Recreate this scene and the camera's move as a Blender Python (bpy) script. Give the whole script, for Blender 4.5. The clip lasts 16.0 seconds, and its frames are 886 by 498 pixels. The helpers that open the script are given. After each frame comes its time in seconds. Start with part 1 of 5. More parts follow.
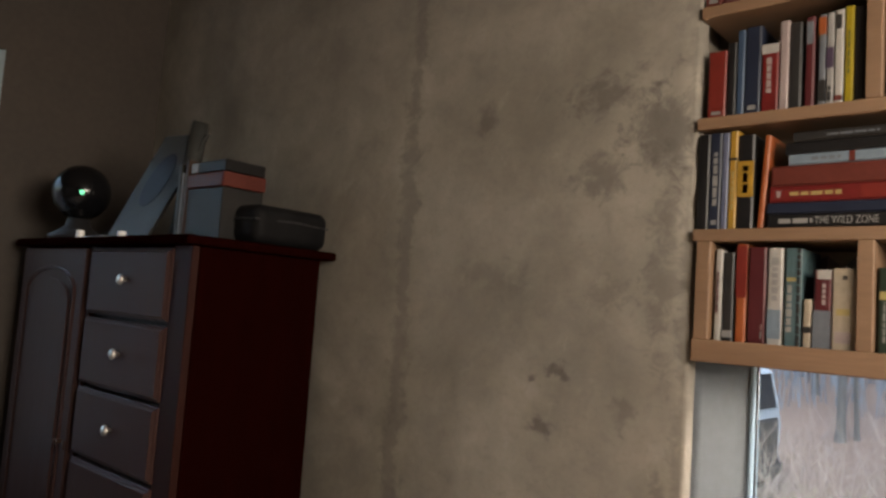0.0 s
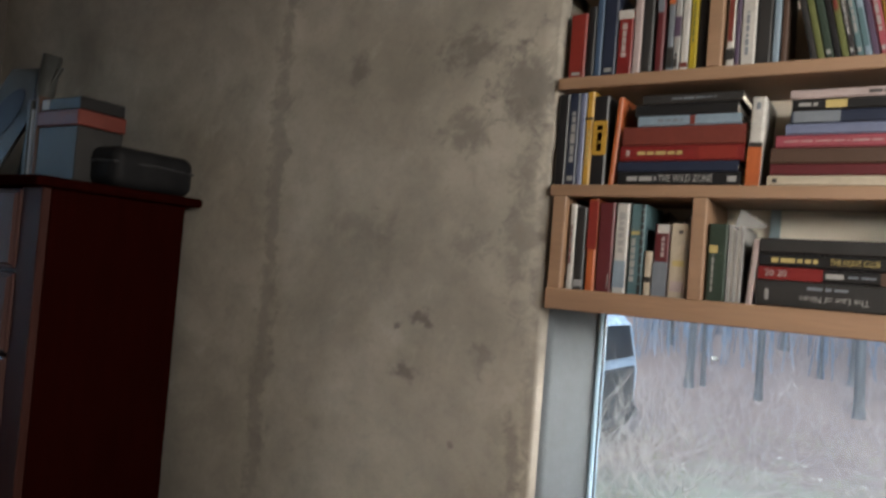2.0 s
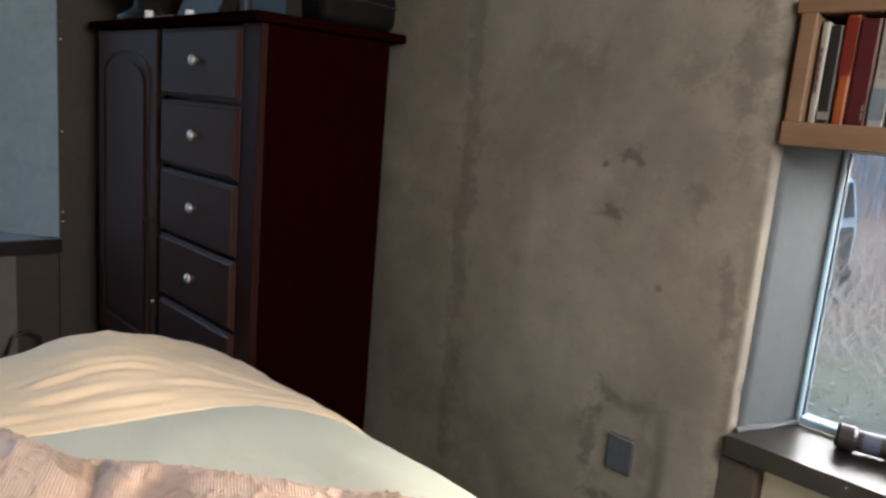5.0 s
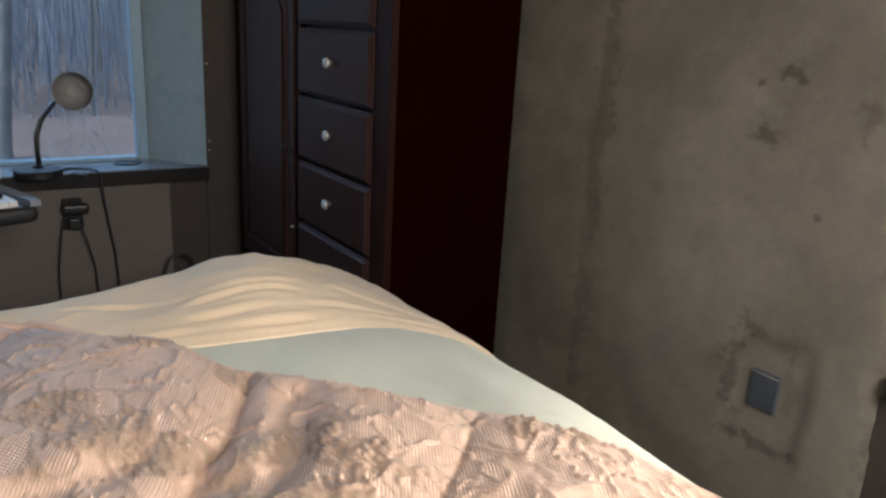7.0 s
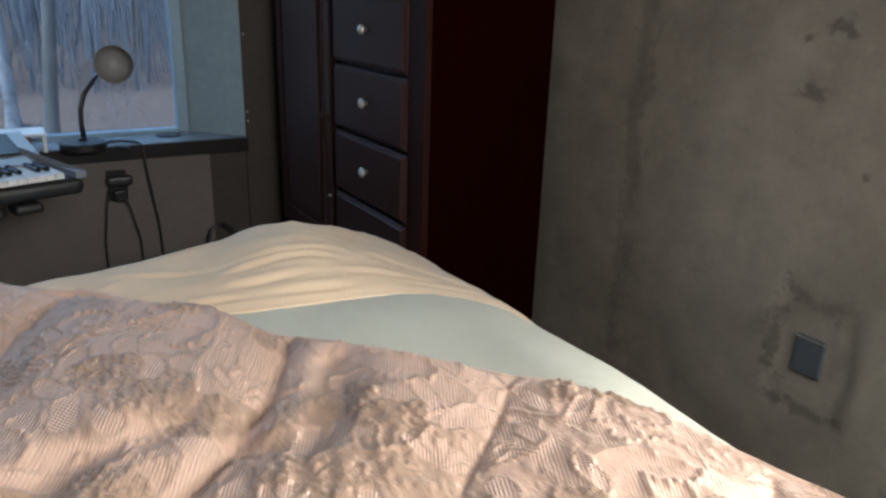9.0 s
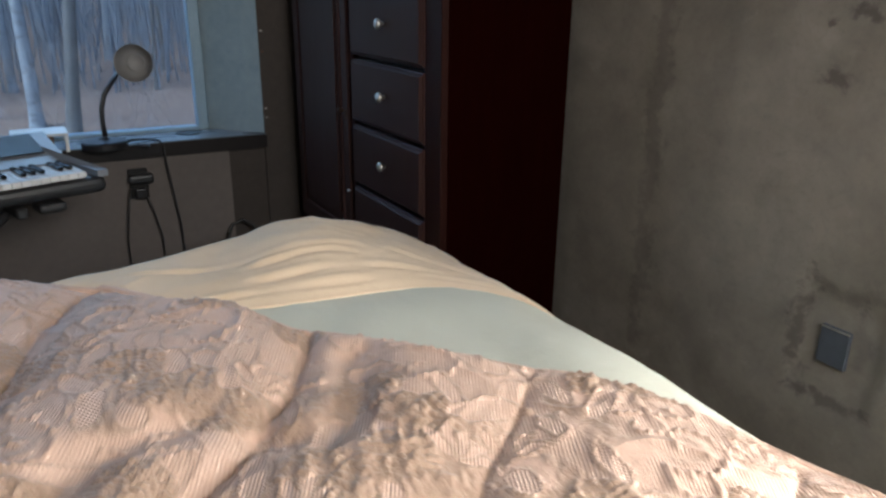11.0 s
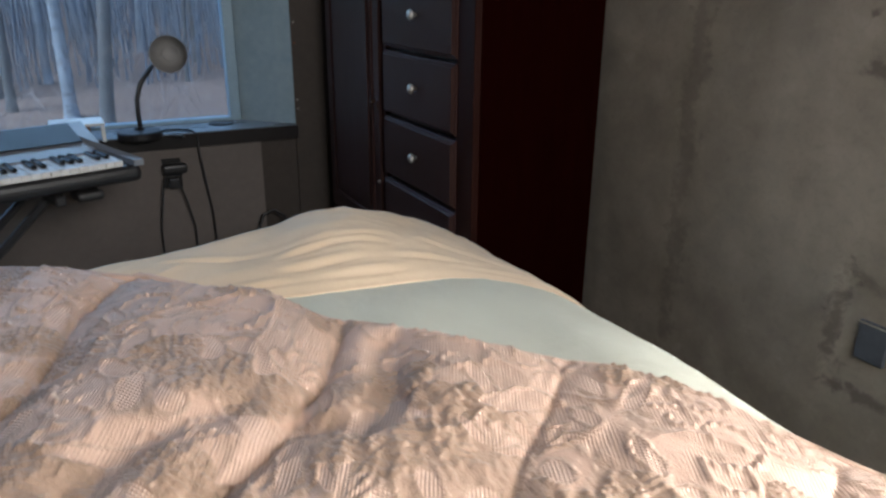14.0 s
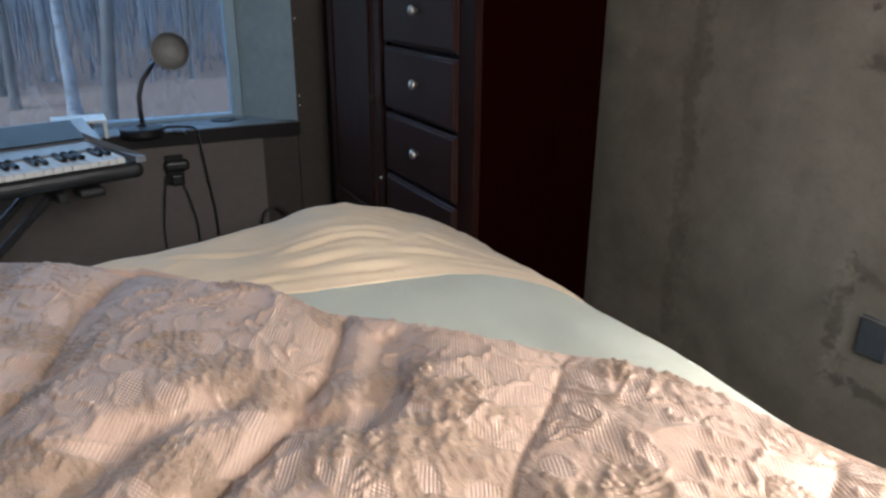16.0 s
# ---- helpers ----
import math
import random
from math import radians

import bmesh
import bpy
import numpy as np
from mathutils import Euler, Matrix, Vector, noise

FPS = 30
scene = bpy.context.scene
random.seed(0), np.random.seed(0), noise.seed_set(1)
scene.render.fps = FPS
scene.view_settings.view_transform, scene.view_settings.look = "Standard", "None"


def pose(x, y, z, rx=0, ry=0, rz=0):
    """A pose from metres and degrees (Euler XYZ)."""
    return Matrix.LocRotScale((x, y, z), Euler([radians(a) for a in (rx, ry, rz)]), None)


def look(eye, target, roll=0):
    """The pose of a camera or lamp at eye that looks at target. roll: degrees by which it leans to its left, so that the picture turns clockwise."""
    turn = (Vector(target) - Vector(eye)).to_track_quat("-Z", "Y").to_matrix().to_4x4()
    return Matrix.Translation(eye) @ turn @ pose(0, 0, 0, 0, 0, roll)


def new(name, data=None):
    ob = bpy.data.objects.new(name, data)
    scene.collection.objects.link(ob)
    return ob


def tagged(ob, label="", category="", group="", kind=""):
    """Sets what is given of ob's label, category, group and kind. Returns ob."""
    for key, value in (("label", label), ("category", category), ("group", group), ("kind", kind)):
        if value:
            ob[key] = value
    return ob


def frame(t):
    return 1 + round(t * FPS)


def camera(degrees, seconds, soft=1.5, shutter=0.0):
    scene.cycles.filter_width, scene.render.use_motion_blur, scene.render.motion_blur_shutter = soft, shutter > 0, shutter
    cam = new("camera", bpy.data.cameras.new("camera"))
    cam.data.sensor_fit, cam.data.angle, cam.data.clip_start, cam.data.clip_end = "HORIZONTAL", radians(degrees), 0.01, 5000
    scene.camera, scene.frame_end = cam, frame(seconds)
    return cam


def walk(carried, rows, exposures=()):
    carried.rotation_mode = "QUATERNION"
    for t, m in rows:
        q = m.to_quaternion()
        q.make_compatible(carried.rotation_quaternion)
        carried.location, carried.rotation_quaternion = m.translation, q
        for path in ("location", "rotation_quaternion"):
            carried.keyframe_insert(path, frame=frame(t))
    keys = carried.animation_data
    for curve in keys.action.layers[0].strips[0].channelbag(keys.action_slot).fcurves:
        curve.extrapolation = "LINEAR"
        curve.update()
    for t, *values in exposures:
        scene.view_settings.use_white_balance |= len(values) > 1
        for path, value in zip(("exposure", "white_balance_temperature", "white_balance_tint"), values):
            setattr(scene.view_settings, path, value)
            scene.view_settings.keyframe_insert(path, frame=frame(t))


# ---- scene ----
cam = camera(62.0, 16.0, soft=2.6, shutter=0.4)
PATH = [
    (0, (0.697, -1.407, 1.227), (-0.625, 0.084, 1.39), 4.0),
    (0.5, (0.721, -1.411, 1.238), (-0.492, 0.169, 1.414), 3.9),
    (1, (0.762, -1.406, 1.247), (-0.272, 0.295, 1.441), 4.1),
    (1.5, (0.751, -1.405, 1.234), (-0.261, 0.314, 1.381), 4.5),
    (2, (0.736, -1.409, 1.218), (-0.326, 0.285, 1.281), 4.6),
    (2.5, (0.712, -1.422, 1.214), (-0.41, 0.231, 1.121), 4.3),
    (3, (0.706, -1.407, 1.206), (-0.495, 0.184, 1.048), 4.5),
    (3.5, (0.688, -1.411, 1.193), (-0.552, 0.141, 0.962), 4.4),
    (3.7, (0.687, -1.402, 1.185), (-0.572, 0.132, 0.934), 4.5),
    (5.9, (0.673, -1.394, 1.167), (-0.83, -0.157, 0.707), 3.9),
    (6, (0.674, -1.394, 1.166), (-0.838, -0.173, 0.695), 3.7),
    (6.5, (0.665, -1.396, 1.167), (-0.881, -0.242, 0.639), 3.5),
    (7, (0.649, -1.4, 1.155), (-0.922, -0.302, 0.583), 3.3),
    (7.5, (0.647, -1.403, 1.152), (-0.935, -0.341, 0.543), 3.1),
    (8, (0.645, -1.388, 1.155), (-0.949, -0.365, 0.513), 2.7),
    (8.5, (0.65, -1.387, 1.151), (-0.95, -0.381, 0.498), 2.2),
    (9, (0.653, -1.394, 1.146), (-0.953, -0.397, 0.492), 1.8),
    (11.5, (0.651, -1.391, 1.142), (-0.982, -0.452, 0.468), 0.6),
    (12, (0.649, -1.395, 1.143), (-0.988, -0.466, 0.467), 0.7),
    (12.5, (0.65, -1.404, 1.146), (-0.994, -0.489, 0.468), 0.6),
    (13, (0.646, -1.396, 1.14), (-1.008, -0.5, 0.459), 0.6),
    (13.5, (0.648, -1.406, 1.141), (-1.006, -0.514, 0.456), 0.6),
    (14, (0.648, -1.405, 1.138), (-1.009, -0.519, 0.451), 0.5),
    (14.5, (0.65, -1.4, 1.142), (-1.009, -0.524, 0.449), 0.3),
    (15, (0.649, -1.403, 1.139), (-1.011, -0.528, 0.447), 0.3),
    (15.5, (0.648, -1.402, 1.134), (-1.012, -0.526, 0.443), 0.5),
    (16, (0.652, -1.401, 1.136), (-1.006, -0.525, 0.441), 0.3),
]
walk(cam, [(t, look(eye, target, roll)) for t, eye, target, roll in PATH],
     exposures=((0.0, 1.34, 7600, 15), (0.5, 1.38, 6900, 11), (2.0, 1.48, 6600, 10), (3.5, 1.44, 6700, 11), (6.0, 1.15, 6700, 12), (9.0, 0.95, 6300, 10), (16.0, 0.95, 6250, 11)))
SKY, SUN = 0.17, 1.6
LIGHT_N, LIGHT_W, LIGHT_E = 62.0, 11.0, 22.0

# ---- world, light, exposure ----
world = bpy.data.worlds.new("overcast_sky")
scene.world = world
world.use_nodes = True
wt = world.node_tree
sky = wt.nodes.new("ShaderNodeTexSky")
sky.sky_type = "NISHITA"
sky.sun_disc = False
sky.sun_elevation, sky.sun_rotation = radians(46), radians(170)
sky.air_density, sky.dust_density, sky.ozone_density = 1.3, 1.0, 3.0
wt.links.new(sky.outputs["Color"], wt.nodes["Background"].inputs["Color"])
wt.nodes["Background"].inputs["Strength"].default_value = SKY

sun_data = bpy.data.lights.new("sun", "SUN")
sun_data.energy, sun_data.angle, sun_data.color = SUN, radians(25), (1.0, 0.95, 0.88)
sun = new("sun", sun_data)
sun.matrix_world = look((0, 0, 10), (-0.12, 0.7, 9.25))


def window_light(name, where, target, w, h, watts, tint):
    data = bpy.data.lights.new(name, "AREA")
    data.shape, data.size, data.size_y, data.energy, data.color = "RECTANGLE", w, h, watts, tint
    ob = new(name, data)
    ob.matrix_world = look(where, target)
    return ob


# lamps standing in for the sky's light: outside two windows, above what is looked at through them, and a fill in the
# opening of an added, unseen third
window_light("window_light_north", (0.85, 1.3, 1.46), (0.25, -0.5, 1.2), 2.5, 0.46, LIGHT_N, (1.0, 0.93, 0.85))
window_light("window_light_west", (-3.1, -1.15, 2.6), (-1.9, -1.35, 0.6), 1.3, 1.2, LIGHT_W, (0.48, 0.74, 1.0))
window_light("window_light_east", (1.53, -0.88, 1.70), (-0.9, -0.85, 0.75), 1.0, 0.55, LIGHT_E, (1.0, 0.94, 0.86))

# ---- materials ----
def nt_of(name):
    m = bpy.data.materials.new(name)
    m.use_nodes = True
    return m, m.node_tree, m.node_tree.nodes["Principled BSDF"]


def nd(t, kind, **sock):
    n = t.nodes.new(kind)
    for k, v in sock.items():
        n.inputs[k.replace("_", " ")].default_value = v
    return n


def coords(t):
    return t.nodes.new("ShaderNodeTexCoord").outputs["Object"]


def noise_of(t, vec, scale, detail=5.0, rough=0.6, dist=0.0):
    n = nd(t, "ShaderNodeTexNoise", Scale=scale, Detail=detail, Roughness=rough, Distortion=dist)
    t.links.new(vec, n.inputs["Vector"])
    return n.outputs["Fac"]


def ramp(t, fac, *stops):
    r = t.nodes.new("ShaderNodeValToRGB")
    e = r.color_ramp.elements
    e[0].position, e[0].color = stops[0][0], (*stops[0][1], 1)
    e[1].position, e[1].color = stops[-1][0], (*stops[-1][1], 1)
    for p, c in stops[1:-1]:
        k = e.new(p)
        k.color = (*c, 1)
    t.links.new(fac, r.inputs["Fac"])
    return r.outputs["Color"]


def blend(t, fac, a, b, mode="MIX"):
    n = t.nodes.new("ShaderNodeMix")
    n.data_type, n.blend_type = "RGBA", mode
    for s, v in ((n.inputs[0], fac), (n.inputs[6], a), (n.inputs[7], b)):
        if hasattr(v, "links"):
            t.links.new(v, s)
        else:
            s.default_value = v if isinstance(v, float) else (*v, 1)
    return n.outputs[2]


def maths(t, op, a, b=0.0, c=0.0):
    n = t.nodes.new("ShaderNodeMath")
    n.operation = op
    for s, v in zip(n.inputs, (a, b, c)):
        if hasattr(v, "links"):
            t.links.new(v, s)
        else:
            s.default_value = v
    return n.outputs[0]


def bump(t, b, height, strength, dist):
    n = nd(t, "ShaderNodeBump", Strength=strength, Distance=dist)
    t.links.new(height, n.inputs["Height"])
    t.links.new(n.outputs["Normal"], b.inputs["Normal"])


def stretch(t, vec, s):
    n = t.nodes.new("ShaderNodeMapping")
    n.inputs["Scale"].default_value = s
    t.links.new(vec, n.inputs["Vector"])
    return n.outputs["Vector"]


def surface(name, dark, light, scale=6.0, fine=60.0, rough=0.6, relief=0.15, depth=0.002, metal=0.0, squash=(1, 1, 1), per_piece=0.0, spec=0.5):
    """Colour that wanders between two tones at two scales, with uneven gloss and a fine relief."""
    m, t, b = nt_of(name)
    v = stretch(t, coords(t), squash)
    big, small = noise_of(t, v, scale, 6.0, 0.62, 0.4), noise_of(t, v, fine, 4.0, 0.6)
    both = maths(t, "ADD", maths(t, "MULTIPLY", big, 0.65), maths(t, "MULTIPLY", small, 0.35))
    col = ramp(t, both, (0.33, dark), (0.67, light))
    if per_piece:
        rnd = t.nodes.new("ShaderNodeObjectInfo").outputs["Random"]
        hsv = nd(t, "ShaderNodeHueSaturation")
        t.links.new(maths(t, "MULTIPLY_ADD", rnd, per_piece, 1.0 - per_piece / 2), hsv.inputs["Value"])
        t.links.new(col, hsv.inputs["Color"])
        col = hsv.outputs["Color"]
    t.links.new(col, b.inputs["Base Color"])
    t.links.new(maths(t, "MULTIPLY_ADD", big, 0.25, rough - 0.12), b.inputs["Roughness"])
    b.inputs["Metallic"].default_value = metal
    b.inputs["Specular IOR Level"].default_value = spec
    bump(t, b, both, relief, depth)
    return m


def concrete_material():
    m, t, b = nt_of("bare_concrete")
    v = coords(t)
    warp = t.nodes.new("ShaderNodeVectorMath")
    warp.operation = "MULTIPLY_ADD"
    nz = nd(t, "ShaderNodeTexNoise", Scale=9.0, Detail=4.0)
    t.links.new(v, nz.inputs["Vector"])
    t.links.new(nz.outputs["Color"], warp.inputs[0])
    warp.inputs[1].default_value = (0.10, 0.10, 0.10)
    t.links.new(v, warp.inputs[2])
    wv = warp.outputs[0]
    cloud = noise_of(t, v, 2.3, 6.0, 0.6, 0.6)
    mott = noise_of(t, v, 9.0, 7.0, 0.66, 0.3)
    fine = noise_of(t, v, 26.0, 6.0, 0.7, 0.8)
    grit = noise_of(t, v, 85.0, 4.0, 0.6)
    col = ramp(t, cloud, (0.30, (0.136, 0.123, 0.103)), (0.50, (0.186, 0.169, 0.142)), (0.72, (0.234, 0.213, 0.180)))
    col = blend(t, ramp(t, mott, (0.34, (0.36, 0.36, 0.36)), (0.56, (0, 0, 0))), col, (0.107, 0.101, 0.089))
    col = blend(t, ramp(t, mott, (0.60, (0, 0, 0)), (0.74, (0.5, 0.5, 0.5))), col, (0.261, 0.244, 0.216))
    col = blend(t, ramp(t, fine, (0.32, (0.26, 0.26, 0.26)), (0.47, (0, 0, 0))), col, (0.114, 0.105, 0.091))
    col = blend(t, ramp(t, fine, (0.58, (0, 0, 0)), (0.72, (0.24, 0.24, 0.24))), col, (0.255, 0.236, 0.205))
    col = blend(t, ramp(t, grit, (0.30, (0.16, 0.16, 0.16)), (0.48, (0, 0, 0))), col, (0.085, 0.079, 0.071))
    # damp stains and form marks of their own shape, plus painted shade down the lit window edge and round the stained
    # hollow: centre x, z, half width, half height, strength
    sep = t.nodes.new("ShaderNodeSeparateXYZ")
    t.links.new(wv, sep.inputs[0])
    spots = ((-0.685, 1.1, 0.035, 2.6, 0.42), (0.105, 1.25, 0.03, 2.4, 0.45), (0.045, 1.30, 0.04, 0.22, 0.5), (0.06, 0.86, 0.03, 0.14, 0.5), (-0.43, 1.70, 0.05, 0.05, 0.55), (-0.10, 1.72, 0.13, 0.05, 0.7), (0.02, 1.62, 0.09, 0.10, 0.7), (-0.10, 1.55, 0.09, 0.06, 0.6),
             (-0.20, 1.105, 0.028, 0.018, 0.85), (-0.245, 1.10, 0.013, 0.014, 0.8), (-0.225, 0.975, 0.036, 0.026, 0.8), (-0.03, 1.05, 0.028, 0.04, 0.5),
             (-0.08, 0.84, 0.012, 0.012, 0.8), (-0.40, 1.32, 0.12, 0.05, 0.28), (-0.08, 1.28, 0.05, 0.05, 0.35),
             (-0.215, 0.46, 0.028, 0.13, 0.9), (-0.12, 0.575, 0.09, 0.025, 0.45), (-0.14, 0.325, 0.10, 0.015, 0.85), (-0.08, 0.49, 0.02, 0.08, 0.4))
    for x, z, w, h, s in spots:
        dx = maths(t, "DIVIDE", maths(t, "SUBTRACT", sep.outputs[0], x + 0.05), w)
        dz = maths(t, "DIVIDE", maths(t, "SUBTRACT", sep.outputs[2], z + 0.05), h)
        d = maths(t, "SQRT", maths(t, "ADD", maths(t, "MULTIPLY", dx, dx), maths(t, "MULTIPLY", dz, dz)))
        d = maths(t, "ADD", d, maths(t, "MULTIPLY", maths(t, "SUBTRACT", mott, 0.5), 2.4))
        d = maths(t, "ADD", d, maths(t, "MULTIPLY", maths(t, "SUBTRACT", fine, 0.5), 2.6))
        s *= 0.85
        k = ramp(t, d, (0.35, (s, s, s)), (1.15, (0, 0, 0)))
        col = blend(t, k, col, (0.065, 0.059, 0.052))
    t.links.new(col, b.inputs["Base Color"])
    b.inputs["Roughness"].default_value = 0.88
    b.inputs["Specular IOR Level"].default_value = 0.25
    hgt = maths(t, "ADD", maths(t, "MULTIPLY", mott, 0.7), maths(t, "MULTIPLY", grit, 0.3))
    bump(t, b, hgt, 0.35, 0.005)
    return m


def brocade_material():
    """Satin brocade: the quilt's mesh says where its weave is ribbed, netted or crinkled."""
    m, t, b = nt_of("pink_brocade")
    v = coords(t)

    def woven(name):
        n = t.nodes.new("ShaderNodeAttribute")
        n.attribute_name = name
        return n.outputs["Fac"]

    rib_at, net_at, bloom_at = woven("rib"), woven("net"), woven("bloom")
    sp = t.nodes.new("ShaderNodeSeparateXYZ")
    t.links.new(v, sp.inputs[0])
    drift = noise_of(t, v, 14.0, 2.0, 0.5)

    def threads(turn, pitch, wander):
        k = 2 * math.pi / pitch
        u = maths(t, "ADD", maths(t, "MULTIPLY", sp.outputs[0], k * math.cos(radians(turn))), maths(t, "MULTIPLY", sp.outputs[1], k * math.sin(radians(turn))))
        return maths(t, "MULTIPLY_ADD", maths(t, "SINE", maths(t, "MULTIPLY_ADD", drift, wander, u)), 0.5, 0.5)

    slub = noise_of(t, v, 90.0, 3.0, 0.6)
    rib = maths(t, "MULTIPLY", threads(62, 0.0052, 5.0), maths(t, "MULTIPLY_ADD", slub, 1.6, -0.2))
    net = maths(t, "MULTIPLY", threads(62, 0.0056, 4.0), threads(128, 0.0056, 4.0))
    twill = threads(20, 0.0034, 4.0)
    lie = t.nodes.new("ShaderNodeMapping")
    lie.inputs["Rotation"].default_value = (0, 0, radians(28))
    lie.inputs["Scale"].default_value = (0.30, 1.0, 1.0)
    t.links.new(v, lie.inputs["Vector"])
    crinkle = noise_of(t, lie.outputs["Vector"], 130.0, 3.0, 0.6, 0.8)
    plain_at = maths(t, "SUBTRACT", 1.0, maths(t, "MAXIMUM", rib_at, maths(t, "MAXIMUM", net_at, bloom_at)))
    hgt = maths(t, "ADD", maths(t, "MULTIPLY", rib, rib_at), maths(t, "MULTIPLY", net, net_at))
    hgt = maths(t, "ADD", hgt, maths(t, "MULTIPLY", maths(t, "MULTIPLY", crinkle, 2.4), bloom_at))
    hgt = maths(t, "ADD", hgt, maths(t, "MULTIPLY", maths(t, "MULTIPLY_ADD", twill, 0.10, maths(t, "MULTIPLY", crinkle, 0.9)), plain_at))
    tone, patch = noise_of(t, v, 3.0, 4.0, 0.55), noise_of(t, v, 22.0, 4.0, 0.6)
    col = ramp(t, tone, (0.35, (0.60, 0.405, 0.303)), (0.65, (0.67, 0.465, 0.356)))
    # rib and net crests are painted lighter, as satin sheen on the relief
    col = blend(t, maths(t, "MULTIPLY", maths(t, "MULTIPLY", rib, rib_at), 0.45), col, (0.83, 0.66, 0.55))
    col = blend(t, maths(t, "MULTIPLY", maths(t, "MULTIPLY", net, net_at), 0.45), col, (0.83, 0.66, 0.55))
    # flowers and crinkles browner, with the relief's shade put into the colour
    col = blend(t, maths(t, "MULTIPLY", bloom_at, maths(t, "MULTIPLY_ADD", patch, 1.1, 0.1)), col, (0.35, 0.245, 0.17))
    t.links.new(col, b.inputs["Base Color"])
    b.inputs["Roughness"].default_value = 0.46
    b.inputs["Sheen Weight"].default_value = 0.15
    b.inputs["Specular IOR Level"].default_value = 0.4
    bump(t, b, hgt, 0.68, 0.0022)
    return m


def cloth(name, dark, light, rough=0.85):
    m, t, b = nt_of(name)
    v = coords(t)
    tone, fold = noise_of(t, v, 2.5, 4.0, 0.55), noise_of(t, v, 16.0, 4.0, 0.55, 0.4)
    weave = noise_of(t, v, 420.0, 2.0, 0.5)
    t.links.new(ramp(t, tone, (0.35, dark), (0.65, light)), b.inputs["Base Color"])
    b.inputs["Roughness"].default_value = rough
    b.inputs["Sheen Weight"].default_value = 0.15
    b.inputs["Specular IOR Level"].default_value = 0.2
    bump(t, b, maths(t, "ADD", maths(t, "MULTIPLY", fold, 1.0), maths(t, "MULTIPLY", weave, 0.06)), 0.35, 0.008)
    return m


def bark(name, light, dark):
    m, t, b = nt_of(name)
    v = coords(t)
    marks = noise_of(t, stretch(t, v, (6, 6, 16)), 1.4, 5.0, 0.6)
    patch = noise_of(t, v, 1.3, 4.0, 0.6)
    col = blend(t, ramp(t, marks, (0.52, (0, 0, 0)), (0.60, (1, 1, 1))), ramp(t, patch, (0.35, light), (0.7, tuple(c * 0.55 for c in light))), dark)
    t.links.new(col, b.inputs["Base Color"])
    b.inputs["Roughness"].default_value = 0.9
    bump(t, b, marks, 0.4, 0.01)
    return m


def ground_material():
    m, t, b = nt_of("winter_ground")
    v = coords(t)
    patch, clump, grit = noise_of(t, v, 0.35, 5.0, 0.6, 0.5), noise_of(t, v, 2.6, 6.0, 0.65), noise_of(t, v, 17.0, 8.0, 0.82)
    litter = ramp(t, grit, (0.36, (0.075, 0.050, 0.038)), (0.50, (0.19, 0.135, 0.108)), (0.64, (0.40, 0.31, 0.26)))
    grass = ramp(t, grit, (0.30, (0.13, 0.145, 0.085)), (0.52, (0.27, 0.285, 0.19)), (0.70, (0.44, 0.42, 0.32)))
    sep = t.nodes.new("ShaderNodeSeparateXYZ")
    t.links.new(v, sep.inputs[0])
    # lawn by the north side, leaf litter towards the woods
    lawn = maths(t, "ADD", maths(t, "MULTIPLY", clump, 0.9), maths(t, "MULTIPLY", maths(t, "ABSOLUTE", maths(t, "SUBTRACT", sep.outputs[1], 3.6)), -0.16))
    lawn = maths(t, "ADD", lawn, maths(t, "MINIMUM", maths(t, "MULTIPLY", maths(t, "ADD", sep.outputs[0], 2.2), 0.25), 0.35))
    k = ramp(t, lawn, (0.28, (0, 0, 0)), (0.62, (1, 1, 1)))
    col = blend(t, k, litter, grass)
    t.links.new(blend(t, 0.35, col, ramp(t, patch, (0.35, (0.12, 0.082, 0.062)), (0.65, (0.23, 0.165, 0.13)))), b.inputs["Base Color"])
    b.inputs["Roughness"].default_value = 0.95
    bump(t, b, grit, 0.3, 0.02)
    return m


def plain(name, col, rough=0.5, metal=0.0, spec=0.5):
    r = 0.82
    return surface(name, tuple(c * r for c in col), col, 9.0, 120.0, rough, 0.08, 0.001, metal, spec=spec)


def glass_material(name, tint):
    m, t, b = nt_of(name)
    b.inputs["Base Color"].default_value = (*tint, 1)
    b.inputs["Transmission Weight"].default_value = 1.0
    b.inputs["Roughness"].default_value = 0.0
    b.inputs["IOR"].default_value = 1.02
    v = coords(t)
    # pale bluish film that veils the view like haze
    film = nd(t, "ShaderNodeBsdfDiffuse", Color=(0.75, 0.8, 0.85, 1))
    mix = t.nodes.new("ShaderNodeMixShader")
    t.links.new(ramp(t, noise_of(t, v, 3.5, 6.0, 0.65, 0.6), (0.35, (0.02, 0.02, 0.02)), (0.75, (0.075, 0.075, 0.075))), mix.inputs[0])
    t.links.new(b.outputs[0], mix.inputs[1])
    t.links.new(film.outputs[0], mix.inputs[2])
    t.links.new(mix.outputs[0], t.nodes["Material Output"].inputs["Surface"])
    return m


